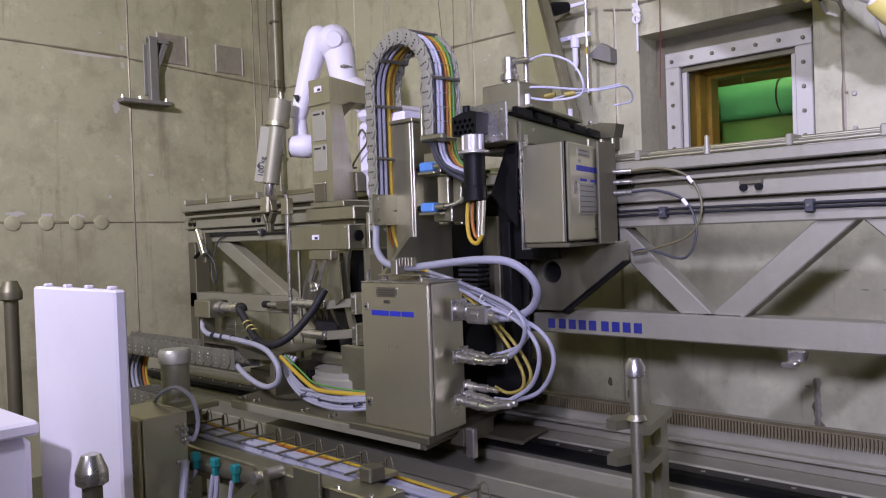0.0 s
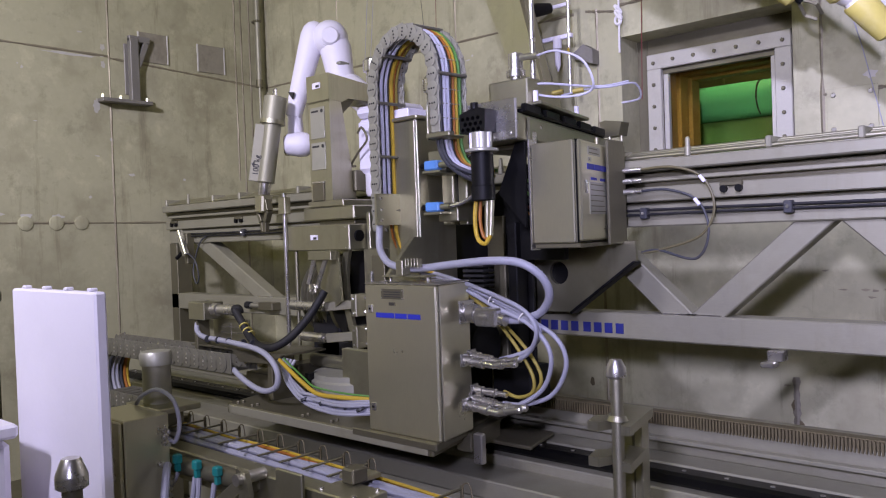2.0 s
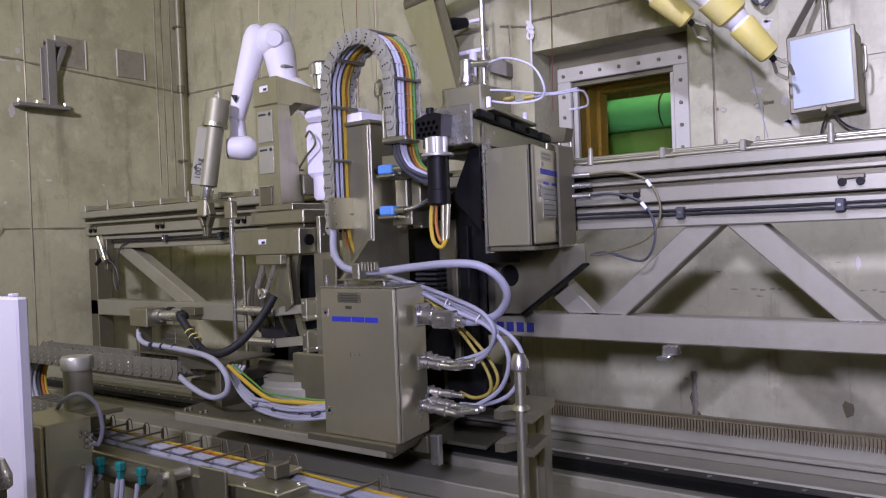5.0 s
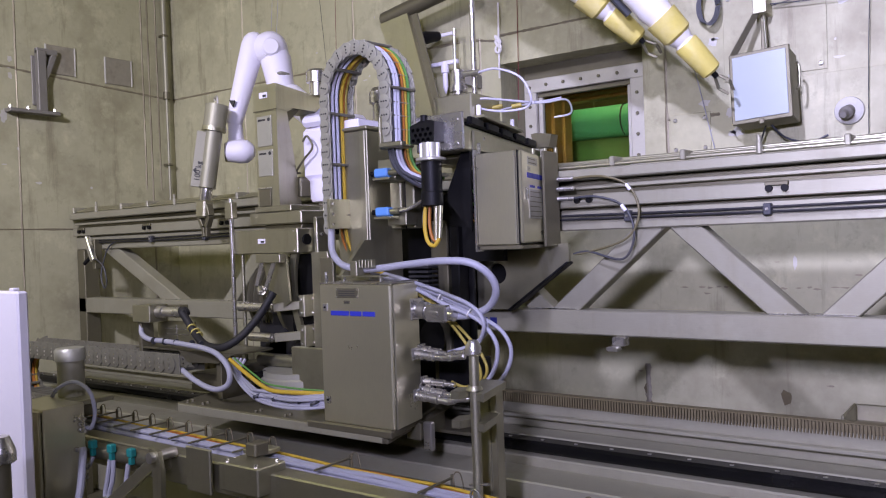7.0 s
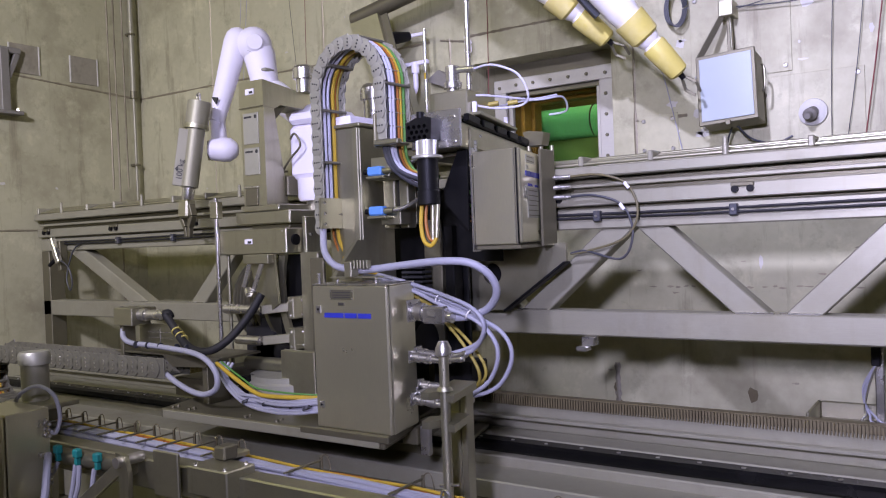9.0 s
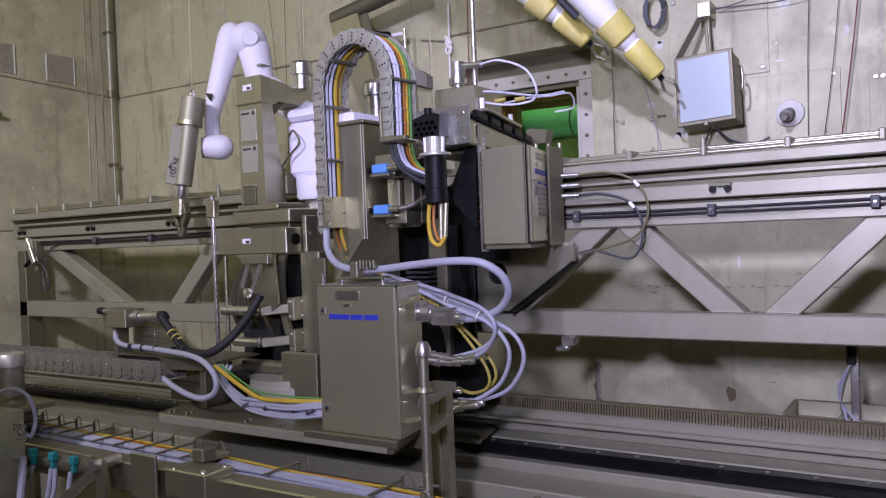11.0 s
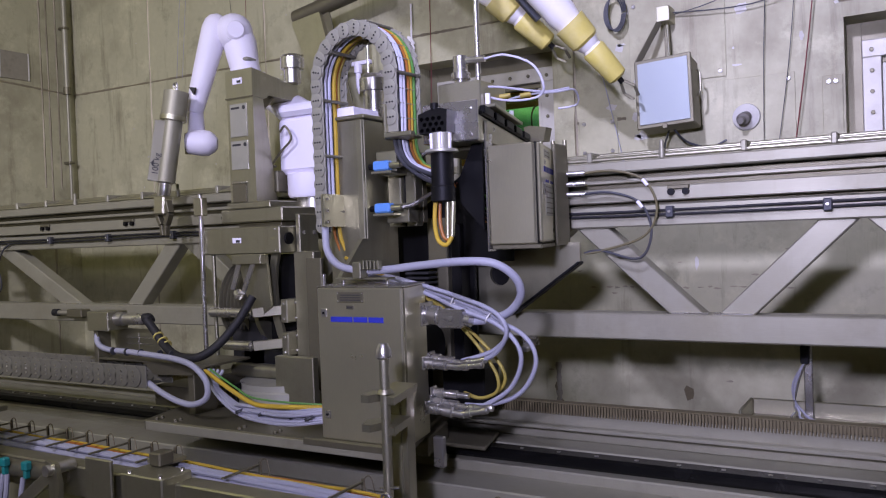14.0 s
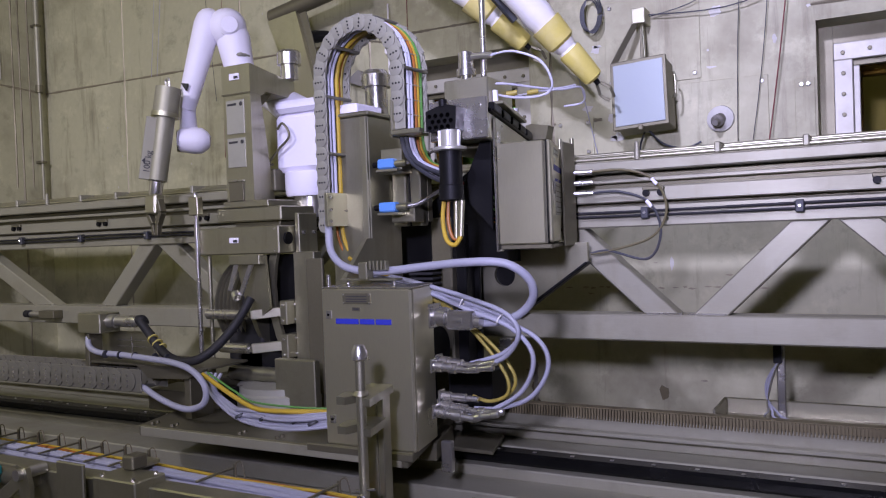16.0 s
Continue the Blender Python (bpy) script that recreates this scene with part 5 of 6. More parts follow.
plate(bm, [(-2.25, 1.90), (-2.125, 1.90), (-2.12, 1.985), (-2.16, 1.995), (-2.20, 1.99), (-2.25, 1.975)], "y", 2.45, 2.52, [(-2.25 + 0.016 + 0.026 * i + (0.013 if j % 2 else 0), 1.912 + 0.0215 * j, 0.0088) for i in range(4) for j in range(3)])
part("connector_block", bm, BLACK, mo, "dark perforated block")
part("block_knob", R((-2.18, 2.46, 1.99), (-2.18, 2.46, 2.015), 0.016), BLACK, mo)
part("feed_hose", T([(-2.195, 2.47, 1.64), (-2.20, 2.465, 1.56), (-2.185, 2.46, 1.49), (-2.15, 2.46, 1.468), (-2.125, 2.465, 1.50)], 0.0085, 10, 8), YELLOW, mo)
part("feed_hose", T([(-2.18, 2.48, 1.64), (-2.182, 2.475, 1.56), (-2.165, 2.47, 1.50), (-2.14, 2.47, 1.485)], 0.007, 8, 8), ORANGE, mo)
part("fitting", R((-2.125, 2.465, 1.50), (-2.120, 2.475, 1.635), 0.010), STEEL, mo)
part("fitting", R((-2.150, 2.475, 1.49), (-2.148, 2.48, 1.635), 0.010), STEEL, mo)

# looped cable carrier over the mast
U = Vector((0.9945, -0.1045, 0.0))
WD = Vector((0.1045, 0.9945, 0.0))
C0 = Vector((-2.705, 2.405, 0.0))
RAD, ZC, Z0, Z1 = 0.199, 2.148, 1.56, 1.90
LEN = (ZC - Z0) + math.pi * RAD + (ZC - Z1)


def loop_at(d):
    """Place and heading angle of the carrier's centre line, d metres from its left foot."""
    if d < ZC - Z0:
        return C0 + Vector((0, 0, Z0 + d)), math.pi / 2
    d -= ZC - Z0
    if d < math.pi * RAD:
        q = d / RAD
        return C0 + U * (RAD - RAD * math.cos(q)) + Vector((0, 0, ZC + RAD * math.sin(q))), math.pi / 2 - q
    d -= math.pi * RAD
    return C0 + U * (2 * RAD) + Vector((0, 0, ZC - d)), -math.pi / 2


def link_mesh(pitch, half, width, bars):
    bm = bmesh.new()
    for s in (0, 1):
        y = s * width
        t = 0.006
        lathe(bm, (0, y - t * 1.6, 0), (0, y + t * 1.6, 0), [(0, half * 0.80), (0.06, half * 0.90), (0.94, half * 0.90), (1, half * 0.80)], 22)
        box(bm, 0, pitch, y - t * 0.6, y + t * 0.6, -half * 0.93, half * 0.93, 0.002)
        n0 = len(bm.faces)
        for k in (-1, 0, 1):
            lathe(bm, (0, y - t * 1.6 - 0.0025, k * half * 0.42), (0, y - t * 1.6 + 0.001, k * half * 0.42), [(0, half * 0.10), (1, half * 0.13)], 6)
        bm.faces.ensure_lookup_table()
        for f in bm.faces[n0:]:
            f.material_index = 1
    rod(bm, (0, 0, -half * 0.8 if bars else half * 0.6), (0, width, -half * 0.8 if bars else half * 0.6), half * (0.18 if bars else 0.08), 8)
    return mesh_of("link", bm, CHAIN)


ch = carried("cable_carrier", (-2.70, 2.40, 1.56), "looped steel cable carrier filled with coloured cables", "cable carrier")
PITCH = 0.058
LINKS = [link_mesh(PITCH, 0.0345, 0.145, k) for k in (False, True)]
for me in LINKS:
    me.materials.append(RUBBER)
count = int(LEN / PITCH)
for i in range(count):
    p, ang = loop_at(i * PITCH)
    ob = new("link", LINKS[1 if i % 4 == 1 else 0])
    ob.parent = ch
    tx = U * math.cos(ang) + Vector((0, 0, math.sin(ang)))
    m = Matrix((tx, WD, tx.cross(WD))).transposed().to_4x4()
    m.translation = p - BASE[ch.name]
    ob.matrix_basis = m
    if i % 4 == 1:
        for s in (-1, 1):
            o = p + tx.cross(WD) * 0.031 * s
            part("cross_bar", R(o - WD * 0.002, o + WD * 0.150, 0.0068, 8), CHAIN_DARK, ch)
for k, (w, off, r, m) in enumerate([(0.020, -0.004, 0.0095, CABLE_DARK), (0.039, -0.008, 0.0075, CABLE_PALE), (0.052, -0.002, 0.006, CABLE_DARK), (0.064, -0.008, 0.007, CABLE_PALE), (0.077, -0.002, 0.006, CABLE_DARK), (0.093, -0.008, 0.0088, YELLOW), (0.110, -0.004, 0.006, ORANGE), (0.126, -0.002, 0.007, GOLD), (0.020, 0.016, 0.0085, CABLE_DARK), (0.040, 0.018, 0.0072, CABLE_PALE), (0.058, 0.018, 0.0075, CABLE_PALE), (0.074, 0.012, 0.007, CABLE_DARK), (0.088, 0.018, 0.006, ORANGE), (0.103, 0.018, 0.0065, YELLOW), (0.122, 0.018, 0.0075, GREEN)]):
    pts = []
    for d in np.linspace(0, LEN, 30):
        p, ang = loop_at(float(d))
        nrm = U * -math.sin(ang) + Vector((0, 0, math.cos(ang)))
        pts.append(p + WD * w + nrm * off)
    end = pts[-1]
    pts += [end + Vector((0.008, 0, -0.06)), end + Vector((0.03, 0.02, -0.115)), end + Vector((0.08, 0.06, -0.165 + 0.002 * k)), end + Vector((0.105, 0.10, -0.185 + 0.003 * k))]
    start = pts[0]
    if m in (ORANGE, YELLOW):
        pts = [start + Vector((0.03, 0.02, -0.14)), start + Vector((0.008, 0, -0.06))] + pts
    part("cable", T(pts, r, 8, 2), m, ch)
fp = part("foot_plate", plate(bmesh.new(), [(2.36, 1.555), (2.56, 1.555), (2.56, 1.69), (2.36, 1.69)], "x", -2.672, -2.66), STEEL, ch)
bolts(fp, [(-2.66, y, z) for y in (2.385, 2.525) for z in (1.575, 1.622, 1.67)], (1, 0, 0), 0.007, 0.006, STEEL_BRIGHT)
part("foot_wing", B(-2.69, -2.60, 2.565, 2.585, 1.555, 1.69, bevel=0.003), STEEL, ch)
part("end_clamp", B(-2.325, -2.20, 2.325, 2.36, 1.885, 1.905, bevel=0.004), STEEL, ch)
part("end_clamp", B(-2.325, -2.22, 2.36, 2.44, 1.884, 1.896, bevel=0.004), STEEL, ch)
part("end_cheek", B(-2.335, -2.325, 2.34, 2.50, 1.88, 2.02, bevel=0.003), STEEL, ch)

# cable reel with rollers and gear head
cr2 = carried("cable_reel", (-3.4, 2.75, 0.712), "steel cable reel with rollers under a gear head", "cable reel")
gh = part("gear_head", B(-3.665, -3.16, 2.63, 2.845, 1.446, 1.574, bevel=0.005), STEEL, cr2)
part("head_label", B(-3.455, -3.40, 2.626, 2.631, 1.50, 1.525, bevel=0.001), WHITE, gh)
part("head_print", B(-3.43, -3.405, 2.6245, 2.6265, 1.503, 1.515, bevel=0), PRINT, gh)
part("window_boss", R((-3.16, 2.69, 1.515), (-3.148, 2.69, 1.515), 0.028, 20), BLACK, gh)
bolts(gh, [(x, 2.63, z) for x in (-3.645, -3.185) for z in (1.46, 1.56)], (0, -1, 0), 0.005, 0.004)
part("head_cheek", B(-3.155, -3.13, 2.74, 2.88, 1.40, 1.63, bevel=0.004), STEEL, gh)
bolts(gh, [(-3.13, y, z) for y in (2.77, 2.85) for z in (1.44, 1.54)], (1, 0, 0), 0.010, 0.010)
part("head_cover", B(-3.60, -3.20, 2.70, 2.95, 1.60, 1.668, bevel=0.006), STEEL, gh)
part("head_neck", B(-3.52, -3.24, 2.74, 2.9, 1.574, 1.60, bevel=0.004), STEEL_DULL, gh)
part("drum", R((-3.60, 2.88, 1.20), (-3.34, 2.88, 1.20), 0.20, 40), RUBBER, cr2)
for x in (-3.60, -3.575, -3.55, -3.525, -3.50, -3.475, -3.45):
    part("drum_rim", lathe(bmesh.new(), (x, 2.88, 1.20), (x + 0.010, 2.88, 1.20), [(0, 0.212), (0.5, 0.222), (1, 0.212)], 40), STEEL_DULL if round(x * 200) % 2 else STEEL, cr2)
part("drum_cheek", R((-3.36, 2.88, 1.20), (-3.335, 2.88, 1.20), 0.235, 40), STEEL, cr2)
part("belt", B(-3.56, -3.34, 2.70, 2.76, 0.87, 1.30, bevel=0.01), RUBBER, cr2)
for z, x0 in ((1.17, -3.57), (1.015, -3.49)):
    rl = part("roller", lathe(bmesh.new(), (x0, 2.58, z), (-3.30, 2.58, z), [(0, 0.017), (0.03, 0.024), (0.93, 0.024), (0.94, 0.014), (1, 0.014)], 20), STEEL_BRIGHT, cr2)
    part("roller_arm", beam(bmesh.new(), (-3.30, 2.58, z), (-3.17, 2.66, z + 0.01), 0.02, 0.045), STEEL, rl)
    part("roller_block", B(-3.18, -3.14, 2.64, 2.74, z - 0.05, z + 0.06, bevel=0.004), STEEL, rl)
    bolts(rl, [(-3.16, 2.64, z - 0.03), (-3.16, 2.64, z + 0.04), (-3.14, 2.70, z - 0.03), (-3.14, 2.70, z + 0.04)], (0, -1, 0), 0.007, 0.006)
part("lower_roller", R((-3.50, 2.66, 0.885), (-3.18, 2.66, 0.885), 0.034, 20), STEEL, cr2)
part("belt_skirt", B(-3.48, -3.22, 2.70, 2.715, 0.90, 0.98, bevel=0.003), RUBBER, cr2)
part("frame_post", B(-3.14, -3.02, 2.70, 2.76, 0.75, 1.45, bevel=0.005), STEEL, cr2)
part("frame_plate", B(-3.02, -2.93, 2.64, 2.66, 0.72, 1.42, bevel=0.004), STEEL_DULL, cr2)
part("frame_box", B(-3.12, -2.90, 2.52, 2.56, 0.72, 0.985, bevel=0.004), STEEL, cr2)
part("tie_rod", R((-3.655, 2.62, 0.86), (-3.655, 2.62, 1.75), 0.0115), STEEL_BRIGHT, cr2)
part("tie_rod", R((-3.62, 2.66, 0.86), (-3.62, 2.66, 1.45), 0.010), STEEL, cr2)
part("rod_block", B(-3.685, -3.625, 2.60, 2.64, 1.64, 1.73, bevel=0.004), STEEL, cr2)
arc = [(-3.215, 1.446), (-3.232, 1.38), (-3.240, 1.30), (-3.236, 1.22), (-3.222, 1.14), (-3.198, 1.06), (-3.16, 0.99)]
part("arc_plate", plate(bmesh.new(), [(x - 0.02, z) for x, z in arc] + [(x + 0.022, z) for x, z in arc[::-1]], "y", 2.655, 2.675), STEEL, cr2)
part("drum_guard", B(-3.34, -3.142, 2.745, 2.755, 0.88, 1.44, bevel=0.002), BLACK, cr2)
gd = part("guide_fork", plate(bmesh.new(), [(-3.40, 1.44), (-3.22, 1.44), (-3.20, 1.20), (-3.26, 1.155), (-3.33, 1.19), (-3.36, 1.28)], "y", 2.60, 2.615), STEEL, cr2)
part("fork_arm", beam(bmesh.new(), (-3.27, 2.575, 1.42), (-3.335, 2.56, 1.26), 0.012, 0.024), STEEL_BRIGHT, gd)
part("fork_arm", beam(bmesh.new(), (-3.36, 2.575, 1.42), (-3.40, 2.56, 1.28), 0.012, 0.024), STEEL_BRIGHT, gd)
part("fork_bracket", B(-3.40, -3.22, 2.56, 2.60, 1.40, 1.446, bevel=0.003), STEEL, gd)
part("fork_knob", lathe(bmesh.new(), (-3.36, 2.55, 1.27), (-3.34, 2.54, 1.25), [(0, 0.02), (1, 0.02)], 12), STEEL_BRIGHT, gd)
part("turn_ring", lathe(bmesh.new(), (-3.2, 2.72, 0.713), (-3.2, 2.72, 0.85), [(0, 0.255), (0.75, 0.255), (0.8, 0.24), (1, 0.24)], 48), LABEL, cr2)
part("ring_gap", B(-3.36, -3.33, 2.485, 2.55, 0.72, 0.85, bevel=0.002), BLACK, cr2)
part("base_foot", B(-3.62, -3.5, 2.55, 2.75, 0.80, 0.87, bevel=0.006), STEEL_DULL, cr2)
part("base_post", B(-3.60, -3.52, 2.60, 2.72, 0.712, 0.80, bevel=0.006), STEEL_DULL, cr2)
part("feed_hose", T([(-3.815, 2.40, 1.148), (-3.765, 2.40, 1.10), (-3.70, 2.39, 1.045), (-3.61, 2.37, 1.0), (-3.51, 2.36, 0.981), (-3.42, 2.375, 0.995), (-3.36, 2.43, 1.05), (-3.31, 2.50, 1.145), (-3.275, 2.56, 1.25)], 0.020, 14, 8), RUBBER, cr2, "thick black rubber hose")
for d in (0.0, 0.03, 0.055):
    part("hose_tie", R((-3.735 + d, 2.396, 1.074 - d * 0.72), (-3.730 + d, 2.395, 1.070 - d * 0.72), 0.0255), COVER, cr2)

# sensor shelf at the carriage's tail
ss = carried("sensor_shelf", (-3.7, 2.4, 0.83), "steel shelf with a plug box and tied hose", "sensor shelf")
part("shelf", B(-4.18, -3.33, 2.345, 2.60, 0.943, 0.953, bevel=0.002), STEEL_DULL, ss)
part("shelf_lip", plate(bmesh.new(), [(-3.78, 0.953), (-3.33, 0.953), (-3.45, 0.90), (-3.70, 0.89)], "y", 2.336, 2.344), STEEL_DULL, ss)
part("plug_box", B(-4.16, -4.0, 2.32, 2.44, 1.09, 1.185, bevel=0.004), STEEL, ss)
part("plug", lathe(bmesh.new(), (-4.02, 2.38, 1.145), (-3.82, 2.40, 1.145), [(0, 0.034), (0.3, 0.034), (0.32, 0.026), (0.6, 0.028), (0.9, 0.030), (1, 0.024)], 18), STEEL_BRIGHT, ss)
part("back_plate", B(-4.12, -3.78, 2.45, 2.458, 0.953, 1.09, bevel=0.001), STEEL, ss)
part("post", B(-4.14, -4.11, 2.34, 2.42, 0.83, 1.09, bevel=0.003), STEEL_DULL, ss)
part("tail_post", B(-3.5, -3.46, 2.36, 2.5, 0.712, 0.943, bevel=0.003), STEEL_DULL, ss)
part("elbow", T([(-3.83, 2.40, 1.147), (-3.80, 2.40, 1.15), (-3.79, 2.40, 1.13)], 0.026, 12, 5), RUBBER, ss)
part("grey_hose", T([(-4.13, 2.36, 1.09), (-4.11, 2.34, 1.03), (-4.03, 2.33, 1.0), (-3.85, 2.31, 0.998), (-3.643, 2.29, 0.992), (-3.45, 2.26, 0.985), (-3.32, 2.24, 0.96), (-3.245, 2.235, 0.90), (-3.25, 2.235, 0.83), (-3.33, 2.235, 0.795), (-3.43, 2.24, 0.80), (-3.55, 2.25, 0.83), (-3.66, 2.27, 0.865)], 0.014, 12, 8), CABLE, ss)
for x in (-3.95, -3.85, -3.75, -3.62, -3.54):
    part("tie", R((x, 2.305, 0.997), (x + 0.006, 2.305, 0.997), 0.0185), CABLE_DARK, ss)
for k, (a, b) in enumerate([((-4.0, 1.05), (-3.8, 1.05)), ((-4.0, 1.02), (-3.8, 1.02)), ((-3.9, 0.985), (-3.9, 1.07))]):
    part("guard_wire", R((a[0], 2.42, a[1]), (b[0], 2.42, b[1]), 0.002, 6), STEEL_BRIGHT, ss)

cbn = carried("deck_cables", (-2.95, 2.26, 0.712), "grey and yellow cables laid along the carriage deck", "cables")
part("cable", T([(-3.34, 2.32, 0.93), (-3.25, 2.30, 0.90), (-3.137, 2.28, 0.86), (-3.03, 2.265, 0.825), (-2.95, 2.255, 0.815), (-2.808, 2.25, 0.82), (-2.64, 2.30, 0.82)], 0.010, 10, 6), YELLOW, cbn)
part("cable", T([(-3.33, 2.34, 0.935), (-3.24, 2.32, 0.905), (-3.13, 2.30, 0.868), (-3.02, 2.28, 0.838), (-2.8, 2.27, 0.834), (-2.64, 2.31, 0.83)], 0.0045, 8, 6), GREEN, cbn)
for k in range(7):
    rr = random.Random(k)
    part("cable", T([(-3.45 + 0.03 * k, 2.36, 0.93), (-3.33 + 0.01 * k, 2.32, 0.89 - 0.004 * k), (-3.22 + 0.015 * k, 2.28 + 0.01 * (k % 3), 0.825 - 0.004 * k), (-3.08, 2.26 + 0.012 * (k % 3), 0.765 + 0.007 * k), (-2.9, 2.245 + 0.012 * (k % 4), 0.748 + 0.009 * k), (-2.75, 2.24 + 0.012 * (k % 4), 0.755 + 0.009 * k), (-2.63, 2.30, 0.765 + 0.009 * k)], 0.0078, 8, 6), CABLE, cbn)
for x in (-3.08, -2.95, -2.78, -2.7):
    part("tie", R((x, 2.262, 0.785), (x + 0.005, 2.262, 0.775), 0.022, 14), CABLE_DARK, cbn)

# tower bracket that holds the robot
tw = carried("tower_bracket", (-3.4, 2.8, 1.668), "stainless tower bracket with engraved plates", "bracket")
bm = bmesh.new()
t_ = bmesh.new()
rawbox(t_, -3.475, -3.305, 2.66, 2.76, 1.668, 2.215)
for v in t_.verts:
    if v.co.z < 2 and v.co.y > 2.7:
        v.co.y = 2.88
join(bm, t_)
part("column", rake(bm, 2.66), STEEL, tw)
part("head", rake(plate(bmesh.new(), [(2.655, 2.21), (2.77, 2.21), (2.82, 2.235), (3.14, 2.25), (3.14, 2.335), (2.655, 2.345)], "x", -3.478, -3.302), 2.66), STEEL, tw)
part("gusset", plate(bmesh.new(), [(2.77, 2.22), (2.90, 2.24), (2.77, 2.12)], "x", -3.40, -3.38), STEEL_DULL, tw)
part("foot", B(-3.50, -3.22, 2.655, 2.98, 1.668, 1.70, bevel=0.004), STEEL, tw)
part("window_slot", B(-3.455, -3.365, 2.652, 2.659, 1.70, 1.79, bevel=0.002), STEEL_DULL, tw)
part("slot_rim", B(-3.46, -3.36, 2.651, 2.659, 1.792, 1.80, bevel=0.001), STEEL_BRIGHT, tw)
for z0, z1 in ((1.86, 2.0), (2.02, 2.18)):
    pl = part("engraved_plate", B(-3.455, -3.345, 2.655, 2.6605, z0, z1, bevel=0.001), LABEL, tw)
    part("print_line", B(-3.445, -3.39, 2.6535, 2.655, z1 - 0.025, z1 - 0.015, bevel=0), PRINT, pl)
    part("print_dot", R((-3.362, 2.6535, z1 - 0.02), (-3.362, 2.6555, z1 - 0.02), 0.010), PRINT, pl)
part("head_seam", B(-3.480, -3.300, 2.6535, 2.6565, 2.206, 2.212, bevel=0), STEEL_DULL, tw)
part("head_label", B(-3.425, -3.365, 2.650, 2.6555, 2.275, 2.305, bevel=0.001), WHITE, tw)
part("label_print", B(-3.395, -3.370, 2.6485, 2.650, 2.280, 2.292, bevel=0), PRINT, tw)
part("knob_cap", lathe(bmesh.new(), (-3.39, 3.06, 2.335), (-3.39, 3.06, 2.485), [(0, 0.045), (0.5, 0.045), (0.51, 0.062), (0.9, 0.062), (1, 0.05)], 22), STEEL_BRIGHT, tw)

# white jointed robot
rb = carried("robot_arm", (-3.25, 3.0, 1.62), "white jointed robot arm holding a lifting tool", "robot")
part("pedestal", R((-3.22, 2.98, 1.615), (-3.22, 2.98, 1.72), 0.085, 28), STEEL_BRIGHT, rb)
part("base_housing", lathe(bmesh.new(), (-3.22, 2.98, 1.72), (-3.22, 2.98, 1.84), [(0, 0.115), (0.15, 0.125), (1, 0.125)], 32), WHITE, rb)
part("shoulder", B(-3.36, -3.08, 2.88, 3.12, 1.84, 2.13, bevel=0.025), WHITE, rb)
part("shoulder_cap", B(-3.34, -3.05, 2.86, 3.10, 2.131, 2.19, bevel=0.02), WHITE, rb)
part("side_box", B(-3.37, -3.33, 2.84, 2.98, 1.75, 1.86, bevel=0.006), STEEL_DULL, rb)
part("loop_handle", T([(-3.30, 2.84, 2.05), (-3.262, 2.835, 2.075), (-3.225, 2.835, 2.01), (-3.30, 2.84, 1.95), (-3.37, 2.85, 1.89), (-3.37, 2.88, 1.885)], 0.006, 8, 6), STEEL_DULL, rb)
part("lower_link", lathe(bmesh.new(), (-3.30, 3.08, 2.12), (-3.86, 3.30, 2.42), [(0, 0.10), (0.5, 0.08), (1, 0.085)], 24), WHITE, rb)
part("neck", lathe(bmesh.new(), (-3.90, 3.285, 2.34), (-3.995, 3.29, 2.76), [(0, 0.115), (0.22, 0.09), (0.45, 0.086), (0.8, 0.098), (1, 0.08)], 28), WHITE, rb)
part("elbow", lathe(bmesh.new(), (-3.92, 3.20, 2.742), (-4.10, 3.355, 2.742), [(0, 0.02), (0.04, 0.055), (0.14, 0.085), (0.3, 0.105), (0.5, 0.112), (0.7, 0.108), (0.88, 0.085), (1, 0.04)], 30), WHITE, rb)
part("elbow_disc", lathe(bmesh.new(), (-3.945, 3.222, 2.735), (-3.915, 3.196, 2.735), [(0, 0.058), (0.7, 0.056), (1, 0.046)], 28), WHITE, rb)
part("forearm", lathe(bmesh.new(), (-4.075, 3.225, 2.85), (-4.19, 3.11, 2.27), [(0, 0.02), (0.03, 0.05), (0.08, 0.068), (0.16, 0.076), (0.4, 0.070), (0.75, 0.060), (1, 0.050)], 28), WHITE, rb)
part("wrist_sleeve", lathe(bmesh.new(), (-4.19, 3.12, 2.30), (-4.185, 3.12, 2.16), [(0, 0.05), (0.3, 0.045), (1, 0.05)], 22), WHITE, rb)
part("wrist_joint", lathe(bmesh.new(), (-4.20, 3.05, 2.095), (-4.06, 3.16, 2.085), [(0, 0.05), (0.08, 0.066), (0.5, 0.076), (0.75, 0.072), (0.92, 0.05), (1, 0.03)], 26), WHITE, rb)
part("wrist_ring", lathe(bmesh.new(), (-4.215, 3.055, 2.09), (-4.195, 3.075, 2.09), [(0, 0.062), (1, 0.066)], 22), STEEL_BRIGHT, rb)
part("warning_mark", plate(bmesh.new(), [(-4.172, 2.415), (-4.117, 2.405), (-4.135, 2.365)], "y", 3.062, 3.070), PRINT, rb)
part("elbow_ring", R((-3.952, 3.228, 2.735), (-3.935, 3.213, 2.735), 0.064, 28), CHAIN, rb)
part("elbow_plug", R((-3.93, 3.245, 2.70), (-3.905, 3.225, 2.70), 0.014), STEEL_DULL, rb)
part("elbow_notch", B(-3.92, -3.86, 3.22, 3.30, 2.555, 2.575, bevel=0.006), CHAIN, rb)

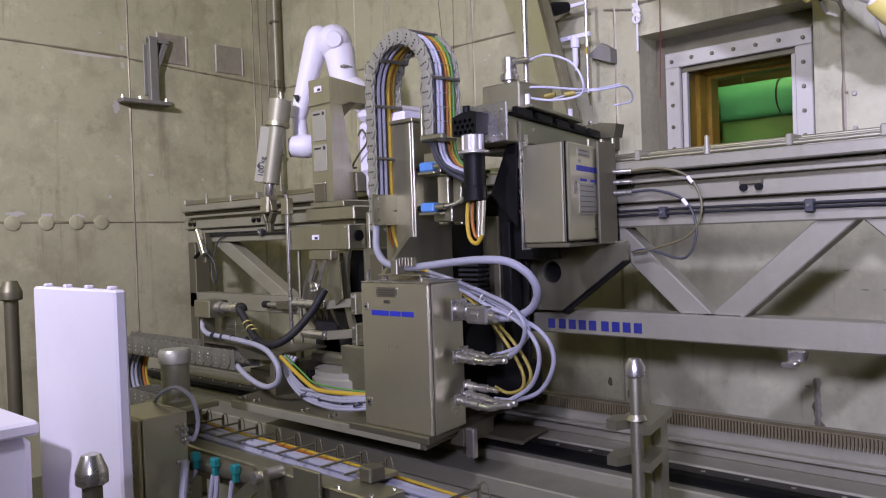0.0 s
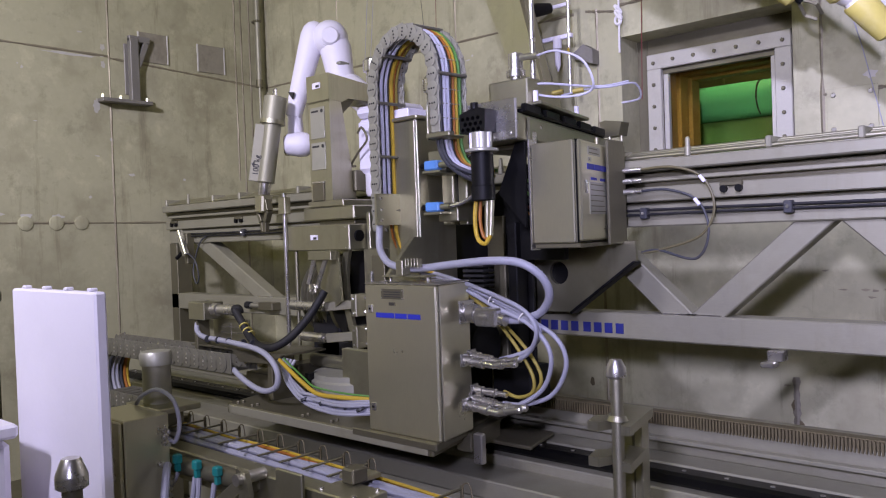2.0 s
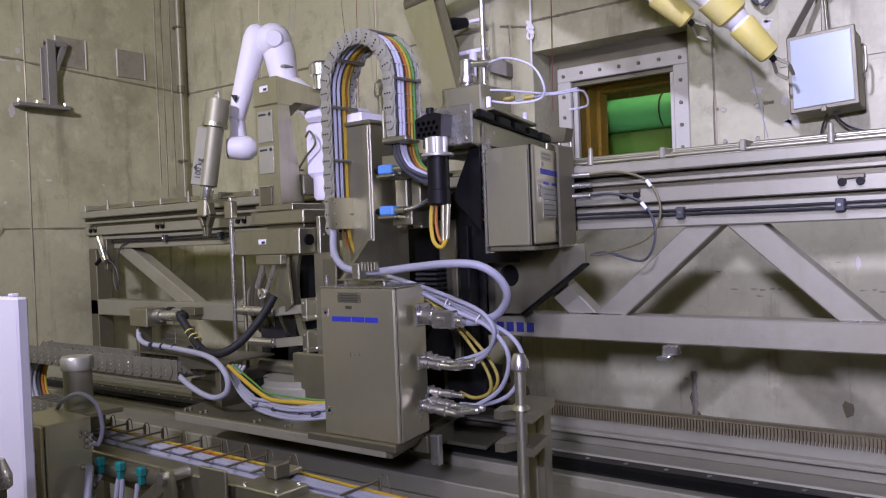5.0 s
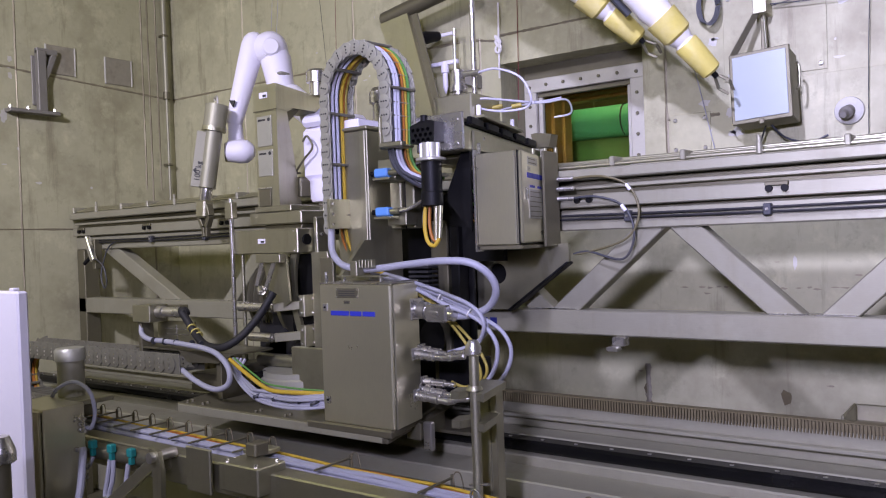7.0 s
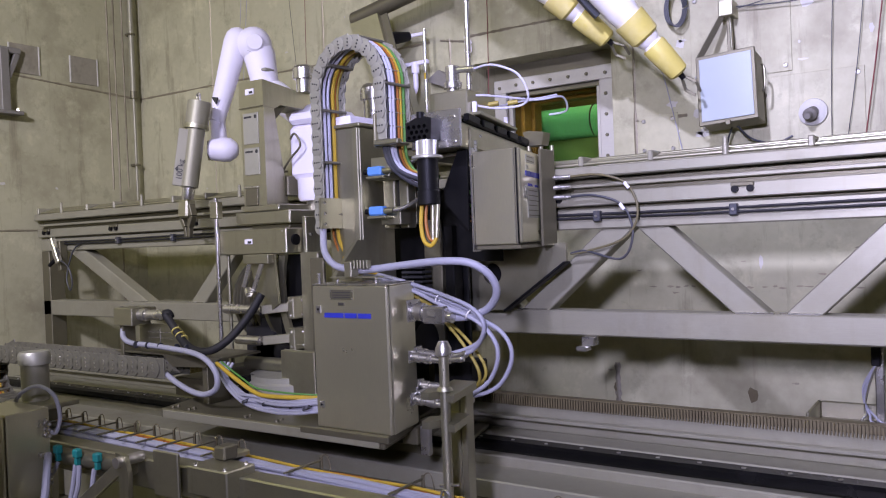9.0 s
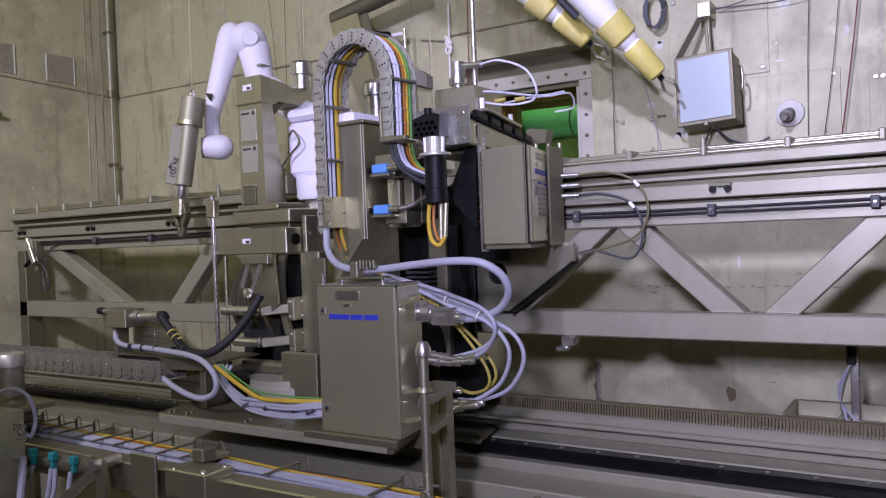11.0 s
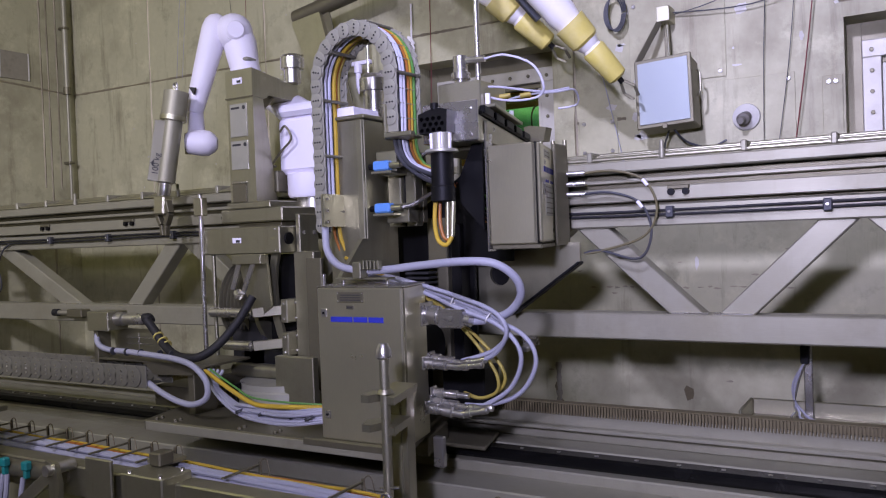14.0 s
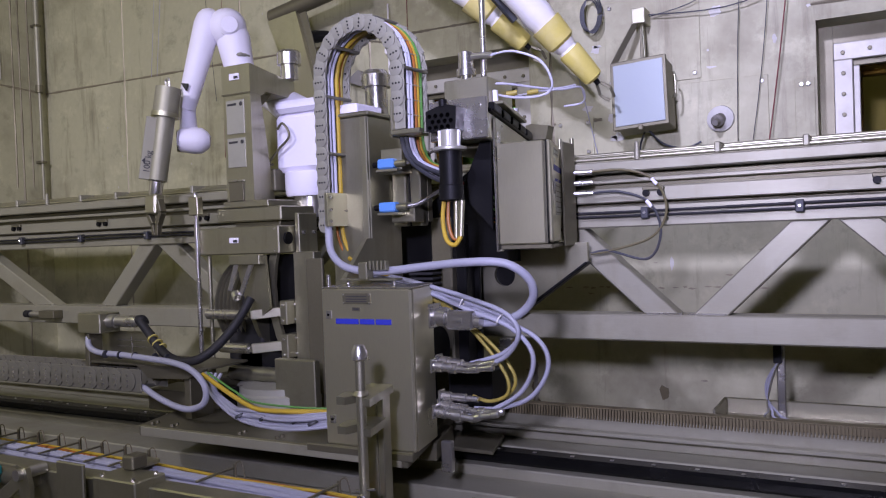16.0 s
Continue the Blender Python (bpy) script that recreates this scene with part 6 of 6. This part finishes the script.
tl = carried("lifting_tool", (-4.2, 2.94, 1.57), "steel lifting cylinder with a gripper marked 100 kg", "gripper")
ax0, ax1 = Vector((-4.16, 2.96, 2.37)), Vector((-4.215, 2.90, 1.86))
ln = ax1 - ax0
part("upper_barrel", R(ax0, ax0 + ln * 0.30, 0.069, 32), LEDGE, tl)
part("band", R(ax0 + ln * 0.27, ax0 + ln * 0.32, 0.074, 32), STEEL, tl)
part("lower_barrel", R(ax0 + ln * 0.30, ax1, 0.054, 32), LEDGE, tl)
part("nose", lathe(bmesh.new(), ax1, ax1 + ln * 0.18, [(0, 0.06), (0.1, 0.038), (0.8, 0.036), (1, 0.03)], 24), STEEL_BRIGHT, tl)
up_ = -ln.normalized()
lf_ = Vector((-0.62, -0.79, 0))
lf_ = (lf_ - up_ * lf_.dot(up_)).normalized()
fr_ = up_.cross(lf_)
mt = Matrix((up_, lf_, fr_)).transposed().to_4x4()
mt.translation = ax1 + fr_ * 0.02
part("side_plate", B(-0.005, 0.34, 0.02, 0.098, -0.01, 0.012, bevel=0.003, m=mt), LEDGE, tl)
mt.translation = ax1 + fr_ * 0.037 + lf_ * 0.048 + up_ * 0.03
words("100 kg", 0.046, mt, PRINT, tl)
mt.translation = ax1 + fr_ * 0.036
mark = plate(bmesh.new(), [(0.075, 0.076), (0.115, 0.076), (0.095, 0.092)], "z", -0.001, 0.002)
mark.transform(mt)
part("warning_mark", mark, PRINT, tl)
g0 = ax1 + ln * 0.17
part("gripper_body", beam(bmesh.new(), g0 + Vector((0, 0, 0.01)), g0 + Vector((-0.005, -0.005, -0.10)), 0.085, 0.075, 0.010, (0, 1, 0)), STEEL, tl)
for s in (-1, 1):
    bm = bmesh.new()
    beam(bm, g0 + Vector((0.03 * s, 0, -0.02)), g0 + Vector((0.05 * s, 0, -0.09)), 0.028, 0.045, 0.003, (0, 1, 0))
    beam(bm, g0 + Vector((0.05 * s, 0, -0.09)), g0 + Vector((0.018 * s, 0, -0.155)), 0.026, 0.04, 0.003, (0, 1, 0))
    beam(bm, g0 + Vector((0.018 * s, 0, -0.155)), g0 + Vector((0.012 * s, 0, -0.215)), 0.022, 0.032, 0.003, (0, 1, 0))
    part("finger", bm, STEEL_DULL, tl)
part("eye_bolt", T([ax0 + Vector((-0.01, 0, 0)), ax0 + Vector((-0.02, 0, 0.04)), ax0 + Vector((0.0, 0, 0.05)), ax0 + Vector((0.005, 0, 0.0))], 0.008, 8, 5), STEEL_BRIGHT, tl)

# low cable carrier that trails behind the carriage
lo = thing("trailing_carrier", (-4.4, 2.32, 0.44), "steel cable carrier trailing in a loop behind the carriage", "cable carrier")
LP, LR = 0.083, 0.16
big = link_mesh(LP, 0.056, 0.15, True)
big.materials[0] = CHAIN_DARK
big.materials.append(STEEL_BRIGHT)
low_links = []
for i in range(30):
    ob = new("link", big)
    ob.parent = lo
    low_links.append((i * LP, ob))
part("trough", B(-5.3, -4.28, 2.22, 2.46, 0.495, 0.51, bevel=0.003), STEEL_DULL, lo)
for k, (y, m) in enumerate([(2.27, CABLE_DARK), (2.295, CABLE), (2.32, CABLE), (2.345, CABLE_DARK), (2.37, ORANGE), (2.385, YELLOW)]):
    part("loop_cable", T([(-4.80, y, 0.86), (-4.88, y, 0.80), (-4.91, y, 0.70), (-4.86, y, 0.60), (-4.7, y, 0.56)], 0.012, 8, 5), m, lo)
part("trough_leg", B(-5.2, -5.1, 2.25, 2.43, 0.0, 0.495), STEEL_DULL, lo)
part("trough_leg", B(-4.45, -4.35, 2.25, 2.43, 0.0, 0.495), STEEL_DULL, lo)
LOOP0 = -5.03


def trail(d, t):
    """Pose of the link d metres behind the carriage's tail at t seconds, in the carrier's space."""
    s = travel(t)
    tail, xc, zt = -3.73 + s, LOOP0 + s / 2, 0.895
    top = tail - xc
    if d < top:
        x, z, a = tail - d, zt, 0.0
    elif d < top + math.pi * LR:
        a = (d - top) / LR
        x, z = xc - LR * math.sin(a), zt - LR + LR * math.cos(a)
    else:
        a = math.pi
        x, z = xc + (d - top - math.pi * LR), zt - 2 * LR
    return Matrix.Translation(Vector((x, 2.25, z)) - BASE[lo.name]) @ Euler((0, -a, 0)).to_matrix().to_4x4()

# settle a few carried things on their seats
for ob, shift in ((cc, (0.036, -0.033, -0.004)), (mo, (0.035, -0.045, -0.004)), (cr2, (0.05, -0.04, 0.0))):
    BASE[ob.name] = BASE[ob.name] + Vector(shift)


def motions():
    for ob in MOVING:
        b = BASE[ob.name]
        walk(ob, [(t, Matrix.Translation(b + Vector((travel(t), 0, 0)))) for t in (0.0, 2.0, 4.0, 6.0, 8.0, 10.0, 12.0, 14.0, 16.0)])
    for d, ob in low_links:
        walk(ob, [(float(t), trail(d, float(t))) for t in range(17)])


motions()
